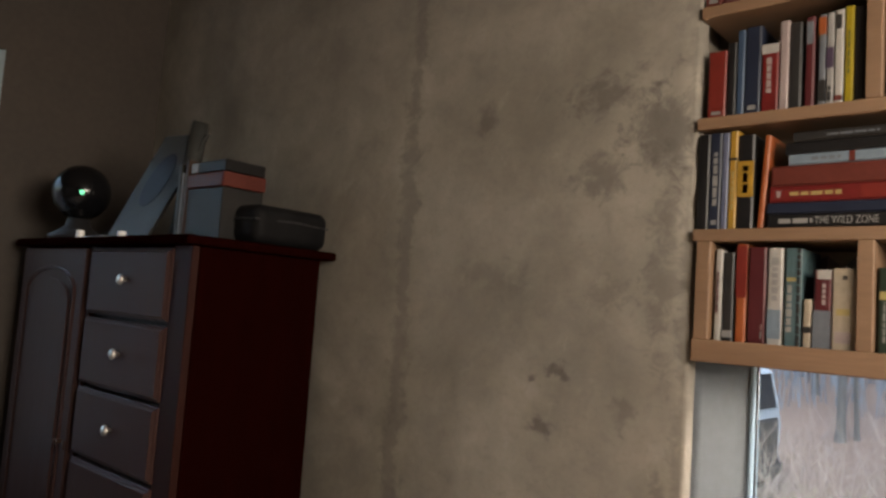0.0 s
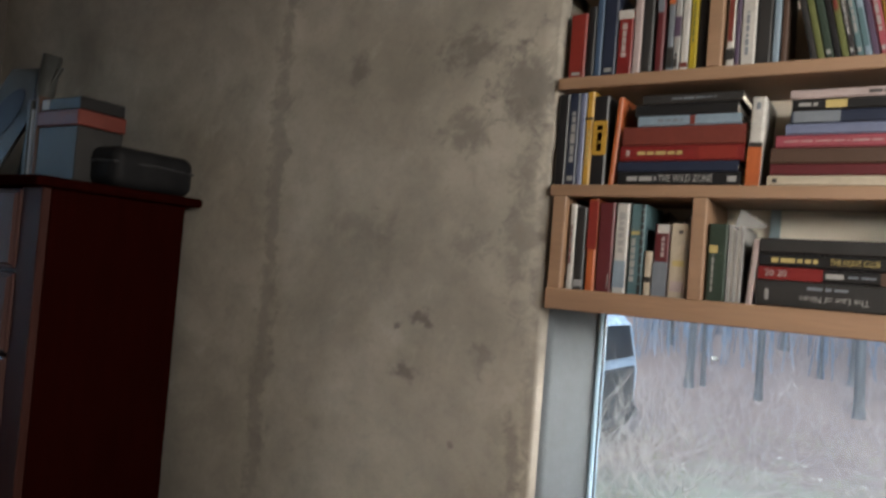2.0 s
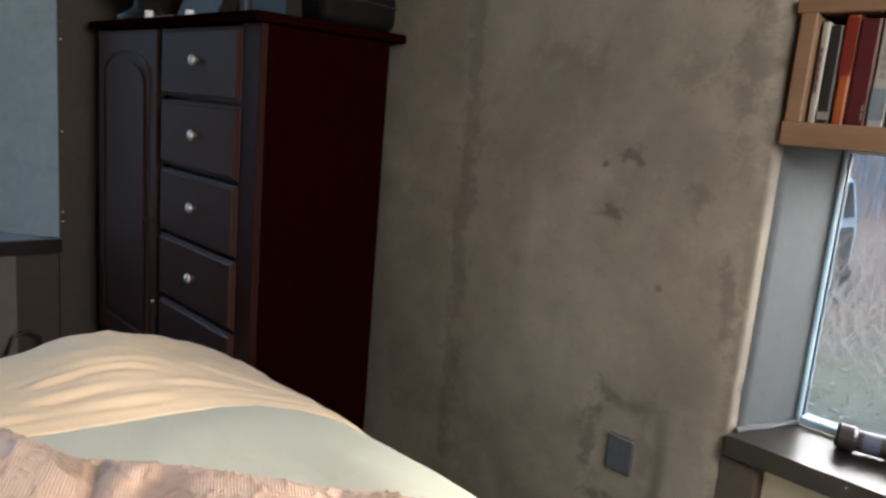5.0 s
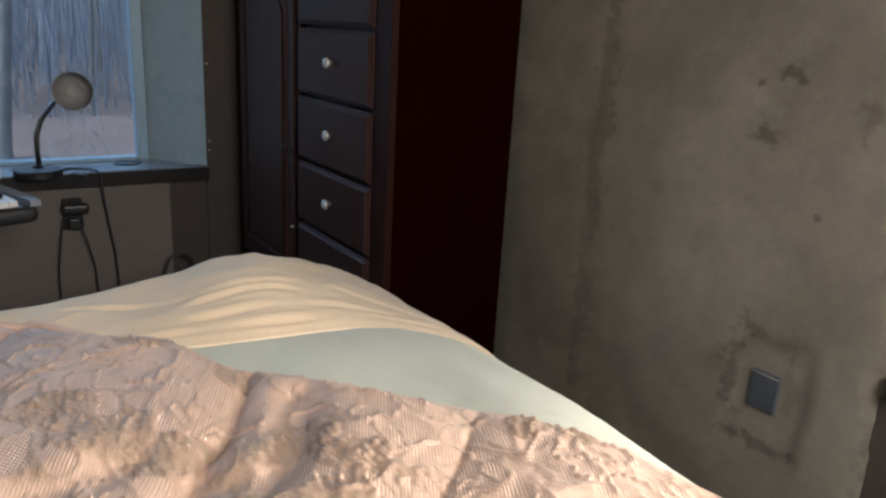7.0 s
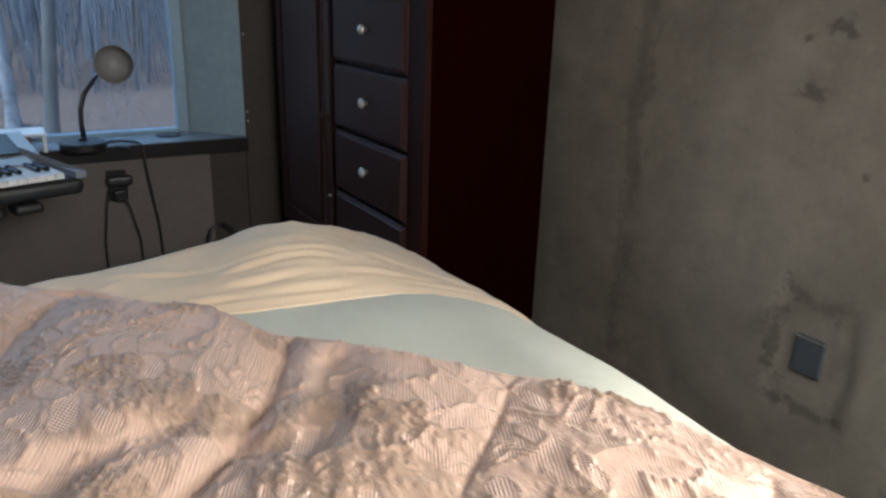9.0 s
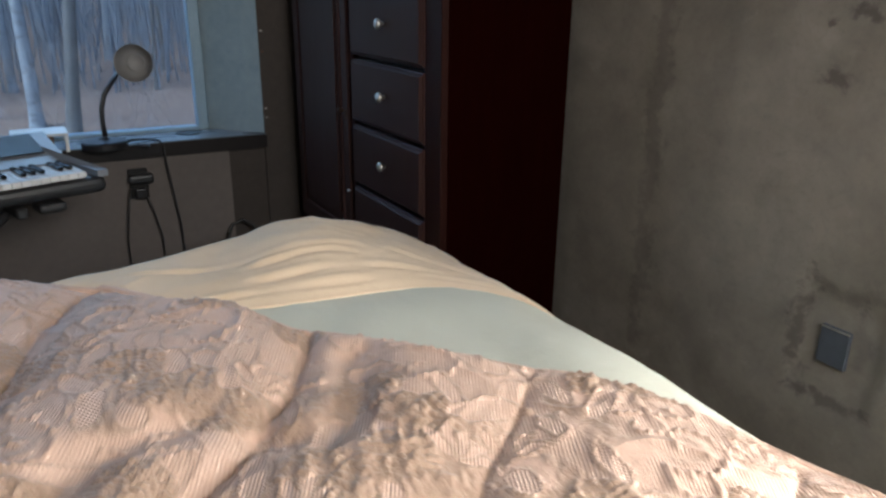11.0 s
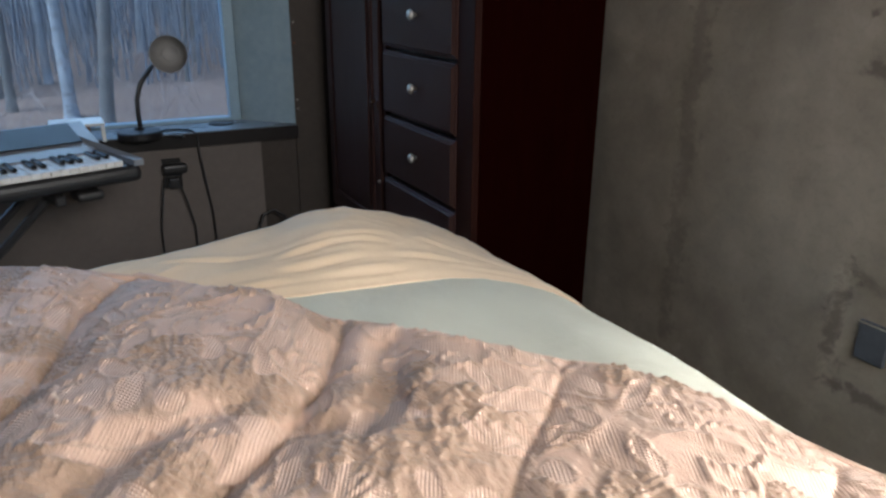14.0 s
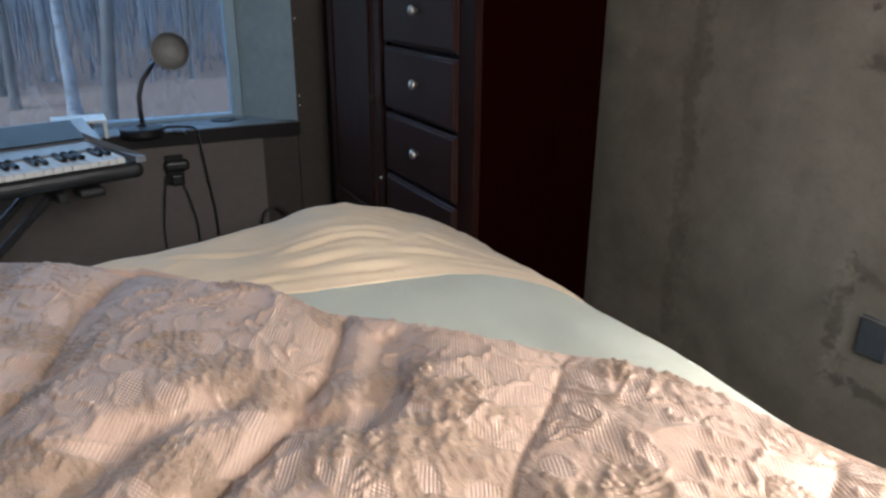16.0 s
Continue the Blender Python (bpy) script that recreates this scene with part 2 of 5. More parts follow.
CONCRETE = concrete_material()
BROCADE = brocade_material()
SHEET = cloth("mint_cotton", (0.525, 0.535, 0.44), (0.585, 0.595, 0.495))
YELLOW = cloth("yellow_cotton", (0.73, 0.565, 0.385), (0.81, 0.645, 0.46))
MATTRESS = cloth("mattress_ticking", (0.62, 0.60, 0.56), (0.7, 0.68, 0.63))
# one mahogany in two tones: sides near-black as shaded, face frame as lit
MAHOGANY_SHADED = surface("red_mahogany_shaded", (0.0052, 0.0007, 0.0005), (0.0095, 0.0012, 0.0009), 5.0, 50.0, 0.62, 0.06, 0.001, squash=(14, 14, 1), spec=0.0)
MAHOGANY_LIT = surface("red_mahogany_lit", (0.014, 0.0042, 0.003), (0.024, 0.0075, 0.0055), 5.0, 50.0, 0.5, 0.06, 0.001, squash=(14, 14, 1), spec=0.1)
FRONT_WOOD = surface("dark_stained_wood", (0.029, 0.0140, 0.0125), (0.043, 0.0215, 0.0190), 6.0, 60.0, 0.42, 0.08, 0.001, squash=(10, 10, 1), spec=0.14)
PINE = surface("planed_pine", (0.11, 0.062, 0.034), (0.158, 0.093, 0.052), 3.0, 26.0, 0.6, 0.12, 0.001, squash=(0.6, 8, 8), per_piece=0.12)
NICKEL = surface("brushed_nickel", (0.55, 0.53, 0.50), (0.64, 0.62, 0.58), 30.0, 200.0, 0.48, 0.03, 0.0005, 1.0)
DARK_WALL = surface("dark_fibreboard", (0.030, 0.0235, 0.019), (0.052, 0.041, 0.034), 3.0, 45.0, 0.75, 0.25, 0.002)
UNDER_SILL = surface("brown_grey_plaster", (0.115, 0.098, 0.088), (0.155, 0.133, 0.12), 2.0, 40.0, 0.8, 0.2, 0.003)
# blue window light is put into both reveal colours, and shade into the grey
REVEAL_PAINT = surface("pale_worn_paint_blue_lit", (0.19, 0.255, 0.28), (0.28, 0.35, 0.375), 3.0, 35.0, 0.7, 0.2, 0.002)
REVEAL_GREY = surface("grey_coat_shaded", (0.038, 0.048, 0.056), (0.058, 0.070, 0.080), 2.5, 45.0, 0.8, 0.2, 0.002)
SILL_WOOD = surface("black_stained_sill", (0.009, 0.0075, 0.0075), (0.016, 0.013, 0.0125), 3.0, 50.0, 0.36, 0.1, 0.001, squash=(3, 1, 1), spec=0.3)
# blue-grey that paints the window's reflection on the dark sill
SILL_SHEEN = surface("sill_window_sheen", (0.095, 0.115, 0.135), (0.15, 0.175, 0.195), 3.0, 40.0, 0.28, 0.12, 0.001, squash=(3, 1, 1))
FRAME_PAINT = surface("blue_white_frame_paint", (0.20, 0.31, 0.40), (0.28, 0.40, 0.49), 6.0, 70.0, 0.5, 0.08, 0.001)
PANEL = surface("beige_panel_plaster", (0.30, 0.27, 0.23), (0.38, 0.345, 0.29), 2.0, 30.0, 0.85, 0.15, 0.002)
CREAM = surface("cream_plaster", (0.68, 0.62, 0.52), (0.78, 0.72, 0.61), 2.0, 30.0, 0.85, 0.15, 0.002)
ROOM_PAINT = surface("brown_grey_room_plaster", (0.15, 0.13, 0.11), (0.20, 0.175, 0.15), 1.5, 30.0, 0.85, 0.2, 0.003)
FLOORWOOD = surface("worn_floor_boards", (0.13, 0.085, 0.055), (0.21, 0.14, 0.09), 3.0, 30.0, 0.55, 0.15, 0.002, squash=(0.5, 6, 1), per_piece=0.2)
BLACK = plain("black_plastic", (0.016, 0.016, 0.018), 0.42)
BLACK_GLOSS = plain("black_gloss", (0.005, 0.005, 0.006), 0.16, spec=0.3)
LEATHER = surface("black_leatherette", (0.004, 0.004, 0.0045), (0.009, 0.009, 0.0095), 20.0, 160.0, 0.6, 0.3, 0.001, spec=0.05)
SILVER = surface("silver_grey_plastic", (0.17, 0.19, 0.215), (0.225, 0.245, 0.275), 5.0, 120.0, 0.4, 0.05, 0.0005)
WHITE = plain("white_plastic", (0.76, 0.76, 0.74), 0.4)
PAPER = surface("paper_edges", (0.55, 0.50, 0.42), (0.68, 0.63, 0.54), 4.0, 300.0, 0.9, 0.3, 0.0008, squash=(1, 1, 0.05))
CARD = surface("brown_board", (0.12, 0.075, 0.05), (0.18, 0.115, 0.08), 6.0, 60.0, 0.8, 0.1, 0.001)
LAMP_INSIDE = plain("lamp_reflector", (0.30, 0.295, 0.29), 0.5)
GREYPLATE = surface("slate_grey_plate", (0.034, 0.042, 0.055), (0.058, 0.07, 0.088), 20.0, 90.0, 0.45, 0.05, 0.0005)
# pane colours dim the outdoor light and put the woods' blue into it
GLASS, BLUE_GLASS = glass_material("window_glass", (0.76, 0.855, 0.92)), glass_material("blue_tint_glass", (0.72, 0.87, 1.0))
# the bark's blue cast stands in for haze among the trunks
BIRCH = bark("birch_bark", (0.24, 0.28, 0.32), (0.11, 0.125, 0.15))
OAK = bark("grey_bark", (0.115, 0.12, 0.125), (0.07, 0.072, 0.075))
TWIGS = plain("bare_twigs", (0.31, 0.275, 0.265), 0.9)
CANES = plain("pale_canes", (0.42, 0.36, 0.31), 0.9)
# distance haze is put into this pale blue colour
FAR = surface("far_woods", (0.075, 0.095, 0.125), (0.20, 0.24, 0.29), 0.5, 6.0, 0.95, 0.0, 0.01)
GROUND = ground_material()
LEAF = surface("dry_leaves", (0.16, 0.10, 0.065), (0.74, 0.66, 0.55), 9.0, 60.0, 0.85, 0.1, 0.001)
GRASS = surface("winter_grass", (0.13, 0.15, 0.075), (0.34, 0.33, 0.20), 3.0, 30.0, 0.85, 0.1, 0.001)
CARPAINT = plain("pale_blue_car_paint", (0.50, 0.56, 0.60), 0.25)
TYRE = plain("tyre_rubber", (0.02, 0.02, 0.021), 0.8)
CARGLASS = plain("car_glass", (0.012, 0.015, 0.018), 0.3, spec=0.15)
TONES = dict(red=(0.34, 0.042, 0.03), black=(0.02, 0.019, 0.02), blue=(0.08, 0.14, 0.24), navy=(0.03, 0.04, 0.075), crimson=(0.28, 0.027, 0.025), blush=(0.62, 0.50, 0.48),
             charcoal=(0.045, 0.043, 0.042), maroon=(0.16, 0.03, 0.035), slate=(0.26, 0.29, 0.33), ash=(0.50, 0.49, 0.47), white=(0.74, 0.71, 0.66), yellow=(0.66, 0.50, 0.035),
             sky=(0.33, 0.43, 0.52), olive=(0.18, 0.20, 0.07), green=(0.045, 0.07, 0.05), teal=(0.13, 0.23, 0.25), purple=(0.13, 0.09, 0.15), amber=(0.70, 0.40, 0.06),
             dim=(0.11, 0.115, 0.11), orange=(0.62, 0.16, 0.05), brown=(0.12, 0.07, 0.05), rust=(0.24, 0.055, 0.04), lilac=(0.22, 0.25, 0.38), rose=(0.42, 0.09, 0.12), cream=(0.68, 0.58, 0.44), gold=(0.70, 0.55, 0.22))
INK = {k: surface("print_" + k, tuple(c * 0.23 for c in v), tuple(c * 0.37 for c in v), 14.0, 90.0, 0.42, 0.06, 0.0008, spec=0.25) for k, v in TONES.items()}


# ---- building helpers ----
def box(bm, x0, x1, y0, y1, z0, z1, bevel=0.0, seg=1):
    made = bmesh.ops.create_cube(bm, size=1.0)["verts"]
    for v in made:
        v.co = Vector(((x0 + x1) / 2 + v.co.x * (x1 - x0), (y0 + y1) / 2 + v.co.y * (y1 - y0), (z0 + z1) / 2 + v.co.z * (z1 - z0)))
    if bevel:
        edges = list({e for v in made for e in v.link_edges})
        bmesh.ops.bevel(bm, geom=edges, offset=bevel, segments=seg, affect="EDGES", profile=0.5)
    return bm


def boxed(*args, **kw):
    return box(bmesh.new(), *args, **kw)


def prism(bm, outline, axis, a, b):
    """A closed outline of pairs, drawn out along one axis from a to b."""
    def at(p, q):
        return {"x": (q, p[0], p[1]), "y": (p[0], q, p[1]), "z": (p[0], p[1], q)}[axis]
    lo, hi = [bm.verts.new(at(p, a)) for p in outline], [bm.verts.new(at(p, b)) for p in outline]
    n = len(outline)
    bm.faces.new(lo), bm.faces.new(hi)
    for i in range(n):
        bm.faces.new((lo[i], lo[(i + 1) % n], hi[(i + 1) % n], hi[i]))
    bmesh.ops.recalc_face_normals(bm, faces=bm.faces)
    return bm


def tube(bm, pts, radii, n=8, caps=True):
    pts = [Vector(p) for p in pts]
    rings = []
    for i, p in enumerate(pts):
        d = (pts[min(i + 1, len(pts) - 1)] - pts[max(i - 1, 0)]).normalized()
        side = d.cross(Vector((0.31, 0.17, 0.94)))
        side = (side if side.length > 1e-3 else d.cross(Vector((1, 0, 0)))).normalized()
        up = d.cross(side)
        r = radii[i] if isinstance(radii, (list, tuple)) else radii
        rings.append([bm.verts.new(p + r * (math.cos(a) * side + math.sin(a) * up)) for a in (2 * math.pi * k / n for k in range(n))])
    for a, b in zip(rings, rings[1:]):
        for k in range(n):
            bm.faces.new((a[k], a[(k + 1) % n], b[(k + 1) % n], b[k]))
    if caps:
        bm.faces.new(rings[0][::-1]), bm.faces.new(rings[-1])
    return bm


def lathe(bm, profile, m=None, n=28):
    """Radius and height pairs turned round z, then moved by m."""
    m = m or Matrix()
    rings = []
    for r, z in profile:
        if r < 1e-5:
            rings.append([bm.verts.new(m @ Vector((0, 0, z)))])
        else:
            rings.append([bm.verts.new(m @ Vector((r * math.cos(2 * math.pi * k / n), r * math.sin(2 * math.pi * k / n), z))) for k in range(n)])
    for a, b in zip(rings, rings[1:]):
        for k in range(n):
            j = (k + 1) % n
            if len(a) > 1 and len(b) > 1:
                bm.faces.new((a[k], a[j], b[j], b[k]))
            elif len(b) > 1:
                bm.faces.new((a[0], b[j], b[k]))
            elif len(a) > 1:
                bm.faces.new((a[k], a[j], b[0]))
    return bm


def mesh_of(name, bm, material, smooth=False):
    me = bpy.data.meshes.new(name)
    bm.to_mesh(me)
    bm.free()
    me.materials.append(material)
    if smooth:
        me.shade_smooth()
    return me


def thing(name, where, label, category, group="", kind=""):
    ob = new(name)
    ob.empty_display_size = 0.05
    ob.matrix_basis = where if isinstance(where, Matrix) else Matrix.Translation(where)
    return tagged(ob, label, category, group, kind)


def part(name, bm, material, parent, label="", smooth=False, local=False):
    """One mesh object under a thing or a part; drawn in world places unless local."""
    ob = new(name, mesh_of(name, bm, material, smooth))
    ob.parent = parent
    if not local:
        top = parent
        m = top.matrix_basis.copy()
        while top.parent:
            m = top.parent.matrix_basis @ top.matrix_parent_inverse @ m
            top = top.parent
        ob.matrix_parent_inverse = m.inverted()
    return tagged(ob, label)


def setting(name, bm, material, label, category, smooth=False):
    return tagged(new(name, mesh_of(name, bm, material, smooth)), label, category, kind="structure")


def sheet_mesh(rows, closed=False):
    """A quad sheet from a rectangular table of points."""
    bm = bmesh.new()
    vs = [[bm.verts.new(p) for p in row] for row in rows]
    for a, b in zip(vs, vs[1:]):
        for i in range(len(a) - 1):
            bm.faces.new((a[i], a[i + 1], b[i + 1], b[i]))
    return bm


def smoothstep(a, b, x):
    k = min(1.0, max(0.0, (x - a) / (b - a)))
    return k * k * (3 - 2 * k)


def wobble(x, y, z, s):
    return noise.noise(Vector((x * s, y * s, z * s)))


# ---- the room ----
W, E, S, TOP = -2.14, 1.55, -3.6, 2.45      # west face, east face, south face, ceiling
SILL_N, SILL_W = 0.59, 0.605

# north wall: solid core and an uneven poured face that turns into the window reveal
bm = bmesh.new()
box(bm, -2.6, 0.07, 0.02, 0.34, 0.0, TOP)
box(bm, 1.44, 1.75, 0.0, 0.34, 0.0, TOP)
box(bm, 0.07, 1.44, 0.06, 0.34, 0.0, SILL_N - 0.045)
box(bm, 0.07, 1.44, 0.0, 0.34, 2.32, TOP)
box(bm, 0.07, 1.44, 0.19, 0.34, 1.165, 2.32)
profile = [(-2.14 + 0.0145 * i, 0.0, 0.0) for i in range(153)]
profile += [(0.098 + 0.011 * math.sin(a), 0.011 * (1 - math.cos(a)), 1.0) for a in (0.3, 0.6, 0.9, 1.2, 1.5)]
profile += [(0.1095, 0.020, 0.8), (0.110, 0.030, 0.5)]
rows = []
for j in range(125):
    z = TOP * j / 124
    row = []
    for x, y, edge in profile:
        d = 0.006 * wobble(x, y, z, 2.2) + 0.0025 * wobble(x + 5, y, z, 14)
        chip = edge * 0.014 * max(0.0, wobble(0.3, y + 3, z, 9) + 0.5 * wobble(1.3, y, z, 31))
        # a shallow rough hollow round the socket
        hx, hz = (x + 0.125) / 0.088, (z - 0.445) / 0.125
        hollow = 0.009 * smoothstep(1.12, 0.92, max(abs(hx + 0.12 * wobble(x, 0, z, 15)), abs(hz + 0.10 * wobble(x, 2, z, 13))))
        row.append((x - chip * 0.8 - (edge * 0.004), y + d * (1 if edge < 0.3 else 0.3) + chip + hollow, z))
    rows.append(row)
skin = sheet_mesh(rows)
wall_north = setting("wall_north", skin, CONCRETE, "bare grey concrete wall with damp stains and a chipped window edge", "wall", smooth=True)
core = part("core", bm, CONCRETE, wall_north)
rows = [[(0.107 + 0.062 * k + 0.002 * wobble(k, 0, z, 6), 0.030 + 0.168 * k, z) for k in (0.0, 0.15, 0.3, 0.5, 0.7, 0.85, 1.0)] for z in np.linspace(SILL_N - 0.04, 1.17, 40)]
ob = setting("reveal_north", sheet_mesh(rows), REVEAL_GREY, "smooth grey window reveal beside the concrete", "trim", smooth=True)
ob.modifiers.new("thick", "SOLIDIFY").thickness = 0.02

# wall below the north sill
setting("wall_panel_north", boxed(0.175, 1.44, 0.035, 0.062, 0.0, SILL_N - 0.05), PANEL, "beige plastered panel below the window sill", "wall")
setting("trim_post", boxed(0.095, 0.172, 0.004, 0.06, 0.0, SILL_N - 0.05, bevel=0.003), DARK_WALL, "dark brown post under the window sill", "trim")

# west wall with its splayed window opening
WY0, WY1, WZ1 = -0.567, -2.75, 2.02
bm = bmesh.new()
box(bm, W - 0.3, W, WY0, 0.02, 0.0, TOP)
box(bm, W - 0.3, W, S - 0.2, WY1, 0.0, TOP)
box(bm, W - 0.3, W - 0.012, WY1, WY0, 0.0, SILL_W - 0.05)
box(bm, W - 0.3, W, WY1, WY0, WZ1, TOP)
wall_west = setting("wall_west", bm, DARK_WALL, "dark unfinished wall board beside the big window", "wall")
setting("wall_panel_west", boxed(W - 0.012, W + 0.006, WY1, -0.71, 0.0, SILL_W - 0.052), UNDER_SILL, "brown-grey plaster panel below the window", "wall")
bm = bmesh.new()
prism(bm, [(W, WY0), (W - 0.175, WY0 - 0.166), (W - 0.3, WY0 - 0.166), (W - 0.3, WY0), (W - 0.02, WY0 + 0.002)], "z", SILL_W - 0.01, WZ1)
setting("reveal_west", bm, REVEAL_PAINT, "pale painted splayed window reveal with worn patches", "trim")
screws = thing("reveal_screws", (W, WY0, 1.0), "row of small bright screw heads along the reveal edge", "screws", kind="structure")
for z in (0.665, 0.70, 0.91, 0.985, 1.30, 1.36, 1.62):
    bm = bmesh.new()
    lathe(bm, [(0.0, 0.002), (0.0025, 0.0015), (0.0035, 0.0)], Matrix.Translation((W + 0.001, WY0 + 0.012, z)) @ pose(0, 0, 0, 0, 90, 0), 8)
    part("screw", bm, NICKEL if z not in (0.91, 1.36) else INK["orange"], screws)

# the rest of the shell, unseen; its plaster is toned dark to cut bounced light
bm = bmesh.new()
for a in ((-0.32, 0.34, 0.0, TOP), (S - 0.2, -1.44, 0.0, TOP), (-1.44, -0.32, 0.0, 1.4), (-1.44, -0.32, 2.3, TOP)):
    box(bm, E, E + 0.2, a[0], a[1], a[2], a[3])
setting("wall_east", bm, ROOM_PAINT, "unseen grey plaster wall with an added window opening", "wall")
setting("wall_south", boxed(W - 0.3, E, S - 0.2, S, 0.0, TOP), ROOM_PAINT, "plain grey plaster wall", "wall")
setting("ceiling", boxed(W - 0.3, E + 0.2, S - 0.2, 0.34, TOP, TOP + 0.15), ROOM_PAINT, "plain grey ceiling", "ceiling")
floor = setting("floor", boxed(W - 0.3, E + 0.2, S - 0.2, 0.34, -0.2, -0.02), DARK_WALL, "dark worn wooden floor", "floor")

setting("foundation", boxed(W - 0.29, E + 0.19, S - 0.19, 0.33, -0.75, -0.2), ROOM_PAINT, "plain grey foundation under the room", "foundation")

# ---- windows ----
def pane(bm_args, parent, glazing):
    ob = part("pane", boxed(*bm_args), glazing, parent)
    ob.visible_shadow = False
    return ob


win_n = tagged(new("window_1"), "wide low window with a pale blue-grey frame under the bookshelf", "window", kind="structure")
for a in ((0.164, 0.174, 0.180, 0.215, SILL_N, 1.165), (1.42, 1.44, 0.175, 0.215, SILL_N, 1.165), (0.174, 1.42, 0.180, 0.215, SILL_N, SILL_N + 0.018), (0.174, 1.42, 0.184, 0.215, 1.155, 1.165)):
    part("window_frame", boxed(*a, bevel=0.003), FRAME_PAINT, win_n)
part("gasket", boxed(0.174, 0.177, 0.190, 0.197, SILL_N + 0.018, 1.155), INK["charcoal"], win_n)
pane((0.174, 1.42, 0.198, 0.202, SILL_N + 0.018, 1.155), win_n, GLASS)
bm = bmesh.new()
lathe(bm, [(0.0, 0.0012), (0.006, 0.001), (0.0085, 0.0)], Matrix.Translation((0.412, 0.1975, 1.085)) @ pose(0, 0, 0, 90, 0, 0) @ Matrix.Diagonal((0.9, 0.55, 1, 1)), 10)
spot, t, s = nt_of("thin_white_paint")
thin = nd(t, "ShaderNodeBsdfTranslucent", Color=(0.06, 0.066, 0.07, 1))
t.links.new(thin.outputs[0], t.nodes["Material Output"].inputs["Surface"])
part("smudge", bm, spot, win_n, "white paint spot on the glass")

win_w = tagged(new("window_2"), "big window with a blue-grey painted frame looking out on woods", "window", kind="structure")
GX = W - 0.175
for a in ((GX - 0.05, GX, -0.775, -0.733, SILL_W, WZ1), (GX - 0.05, GX, WY1, WY1 + 0.05, SILL_W, WZ1), (GX - 0.05, GX, WY1 + 0.05, -0.775, SILL_W, SILL_W + 0.018), (GX - 0.05, GX, WY1 + 0.05, -0.775, WZ1 - 0.05, WZ1)):
    part("window_frame", boxed(*a, bevel=0.004), FRAME_PAINT, win_w)
pane((GX - 0.028, GX - 0.024, WY1 + 0.05, -0.775, SILL_W + 0.018, WZ1 - 0.05), win_w, BLUE_GLASS)

# unseen window, added only to give the east fill lamp an opening
win_e = tagged(new("window_added"), "added unseen window behind the bed that frames the east fill light", "window", kind="structure")
for a in ((-0.37, -0.32, 1.4, 2.3), (-1.44, -1.39, 1.4, 2.3), (-1.39, -0.37, 1.4, 1.45), (-1.39, -0.37, 2.25, 2.3)):
    part("window_frame", boxed(E + 0.08, E + 0.13, a[0], a[1], a[2], a[3]), FRAME_PAINT, win_e)

bm = bmesh.new()
prism(bm, [(0.108, -0.012), (1.44, -0.012), (1.44, 0.178), (0.166, 0.178)], "z", SILL_N - 0.042, SILL_N)
sill_n = setting("window_sill_north", bm, SILL_WOOD, "glossy dark brown wooden window sill", "window sill")
bm = bmesh.new()
prism(bm, [(W + 0.018, WY0 + 0.004), (W + 0.018, WY1), (GX, WY1), (GX, -0.733), (W, WY0 + 0.004)], "z", SILL_W - 0.05, SILL_W)
sill_w = setting("window_sill_west", bm, SILL_WOOD, "dark stained wooden window sill with a window reflection painted on top", "window sill")
# thin added sheet whose colour imitates the window reflected in the sill
bm = bmesh.new()
prism(bm, [(W + 0.012, WY0 - 0.002), (W + 0.012, WY1), (GX + 0.001, WY1), (GX + 0.001, -0.736), (W, WY0 - 0.002)], "z", SILL_W - 0.001, SILL_W + 0.003)
part("worn_top", bm, SILL_SHEEN, sill_w)
bm = bmesh.new()
tube(bm, [(0.112 + 0.056 * k, 0.02 + 0.16 * k, SILL_N + 0.003 + 0.002 * math.sin(9 * k)) for k in (0, 0.25, 0.5, 0.75, 1)], 0.006, 6)
setting("trim_caulk", bm, REVEAL_GREY, "rough grey line of caulk along the sill", "trim")

# ---- bookcase over the north window ----
case = thing("bookcase", (0.11, 0.0, 1.16), "built-in pine bookcase full of books above a window", "bookcase")
Y0, Y1 = -0.008, 0.186
BOARD_TOPS = (1.205, 1.418, 1.640, 1.868, 2.10)
part("board", boxed(0.112, 1.43, Y0, Y1, 1.162, BOARD_TOPS[0], bevel=0.002), PINE, case)
for z in BOARD_TOPS[1:]:
    part("board", boxed(0.106, 1.43, Y0 + 0.002, Y1, z - 0.024, z, bevel=0.002), PINE, case)
part("board", boxed(0.112, 1.43, Y0, Y1, 2.295, 2.318, bevel=0.002), PINE, case)
part("side_board", boxed(0.116, 0.144, Y0, Y1, BOARD_TOPS[0], BOARD_TOPS[1] - 0.024, bevel=0.0015), PINE, case)
for k, xs in ((0, (0.396, 1.05)), (1, (1.3,)), (2, (0.402, 1.08)), (3, (0.80,))):
    for x in xs:
        part("divider", boxed(x, x + 0.026, Y0 + 0.001, Y1, BOARD_TOPS[k], BOARD_TOPS[k + 1] - 0.024, bevel=0.0015), PINE, case)
part("back_panel", boxed(0.11, 1.43, Y1, Y1 + 0.003, 1.162, 2.318), CREAM, case)
part("standard", boxed(0.505, 0.523, Y1 - 0.012, Y1, BOARD_TOPS[0], BOARD_TOPS[1] - 0.024), REVEAL_PAINT, case, "white slotted shelf standard")


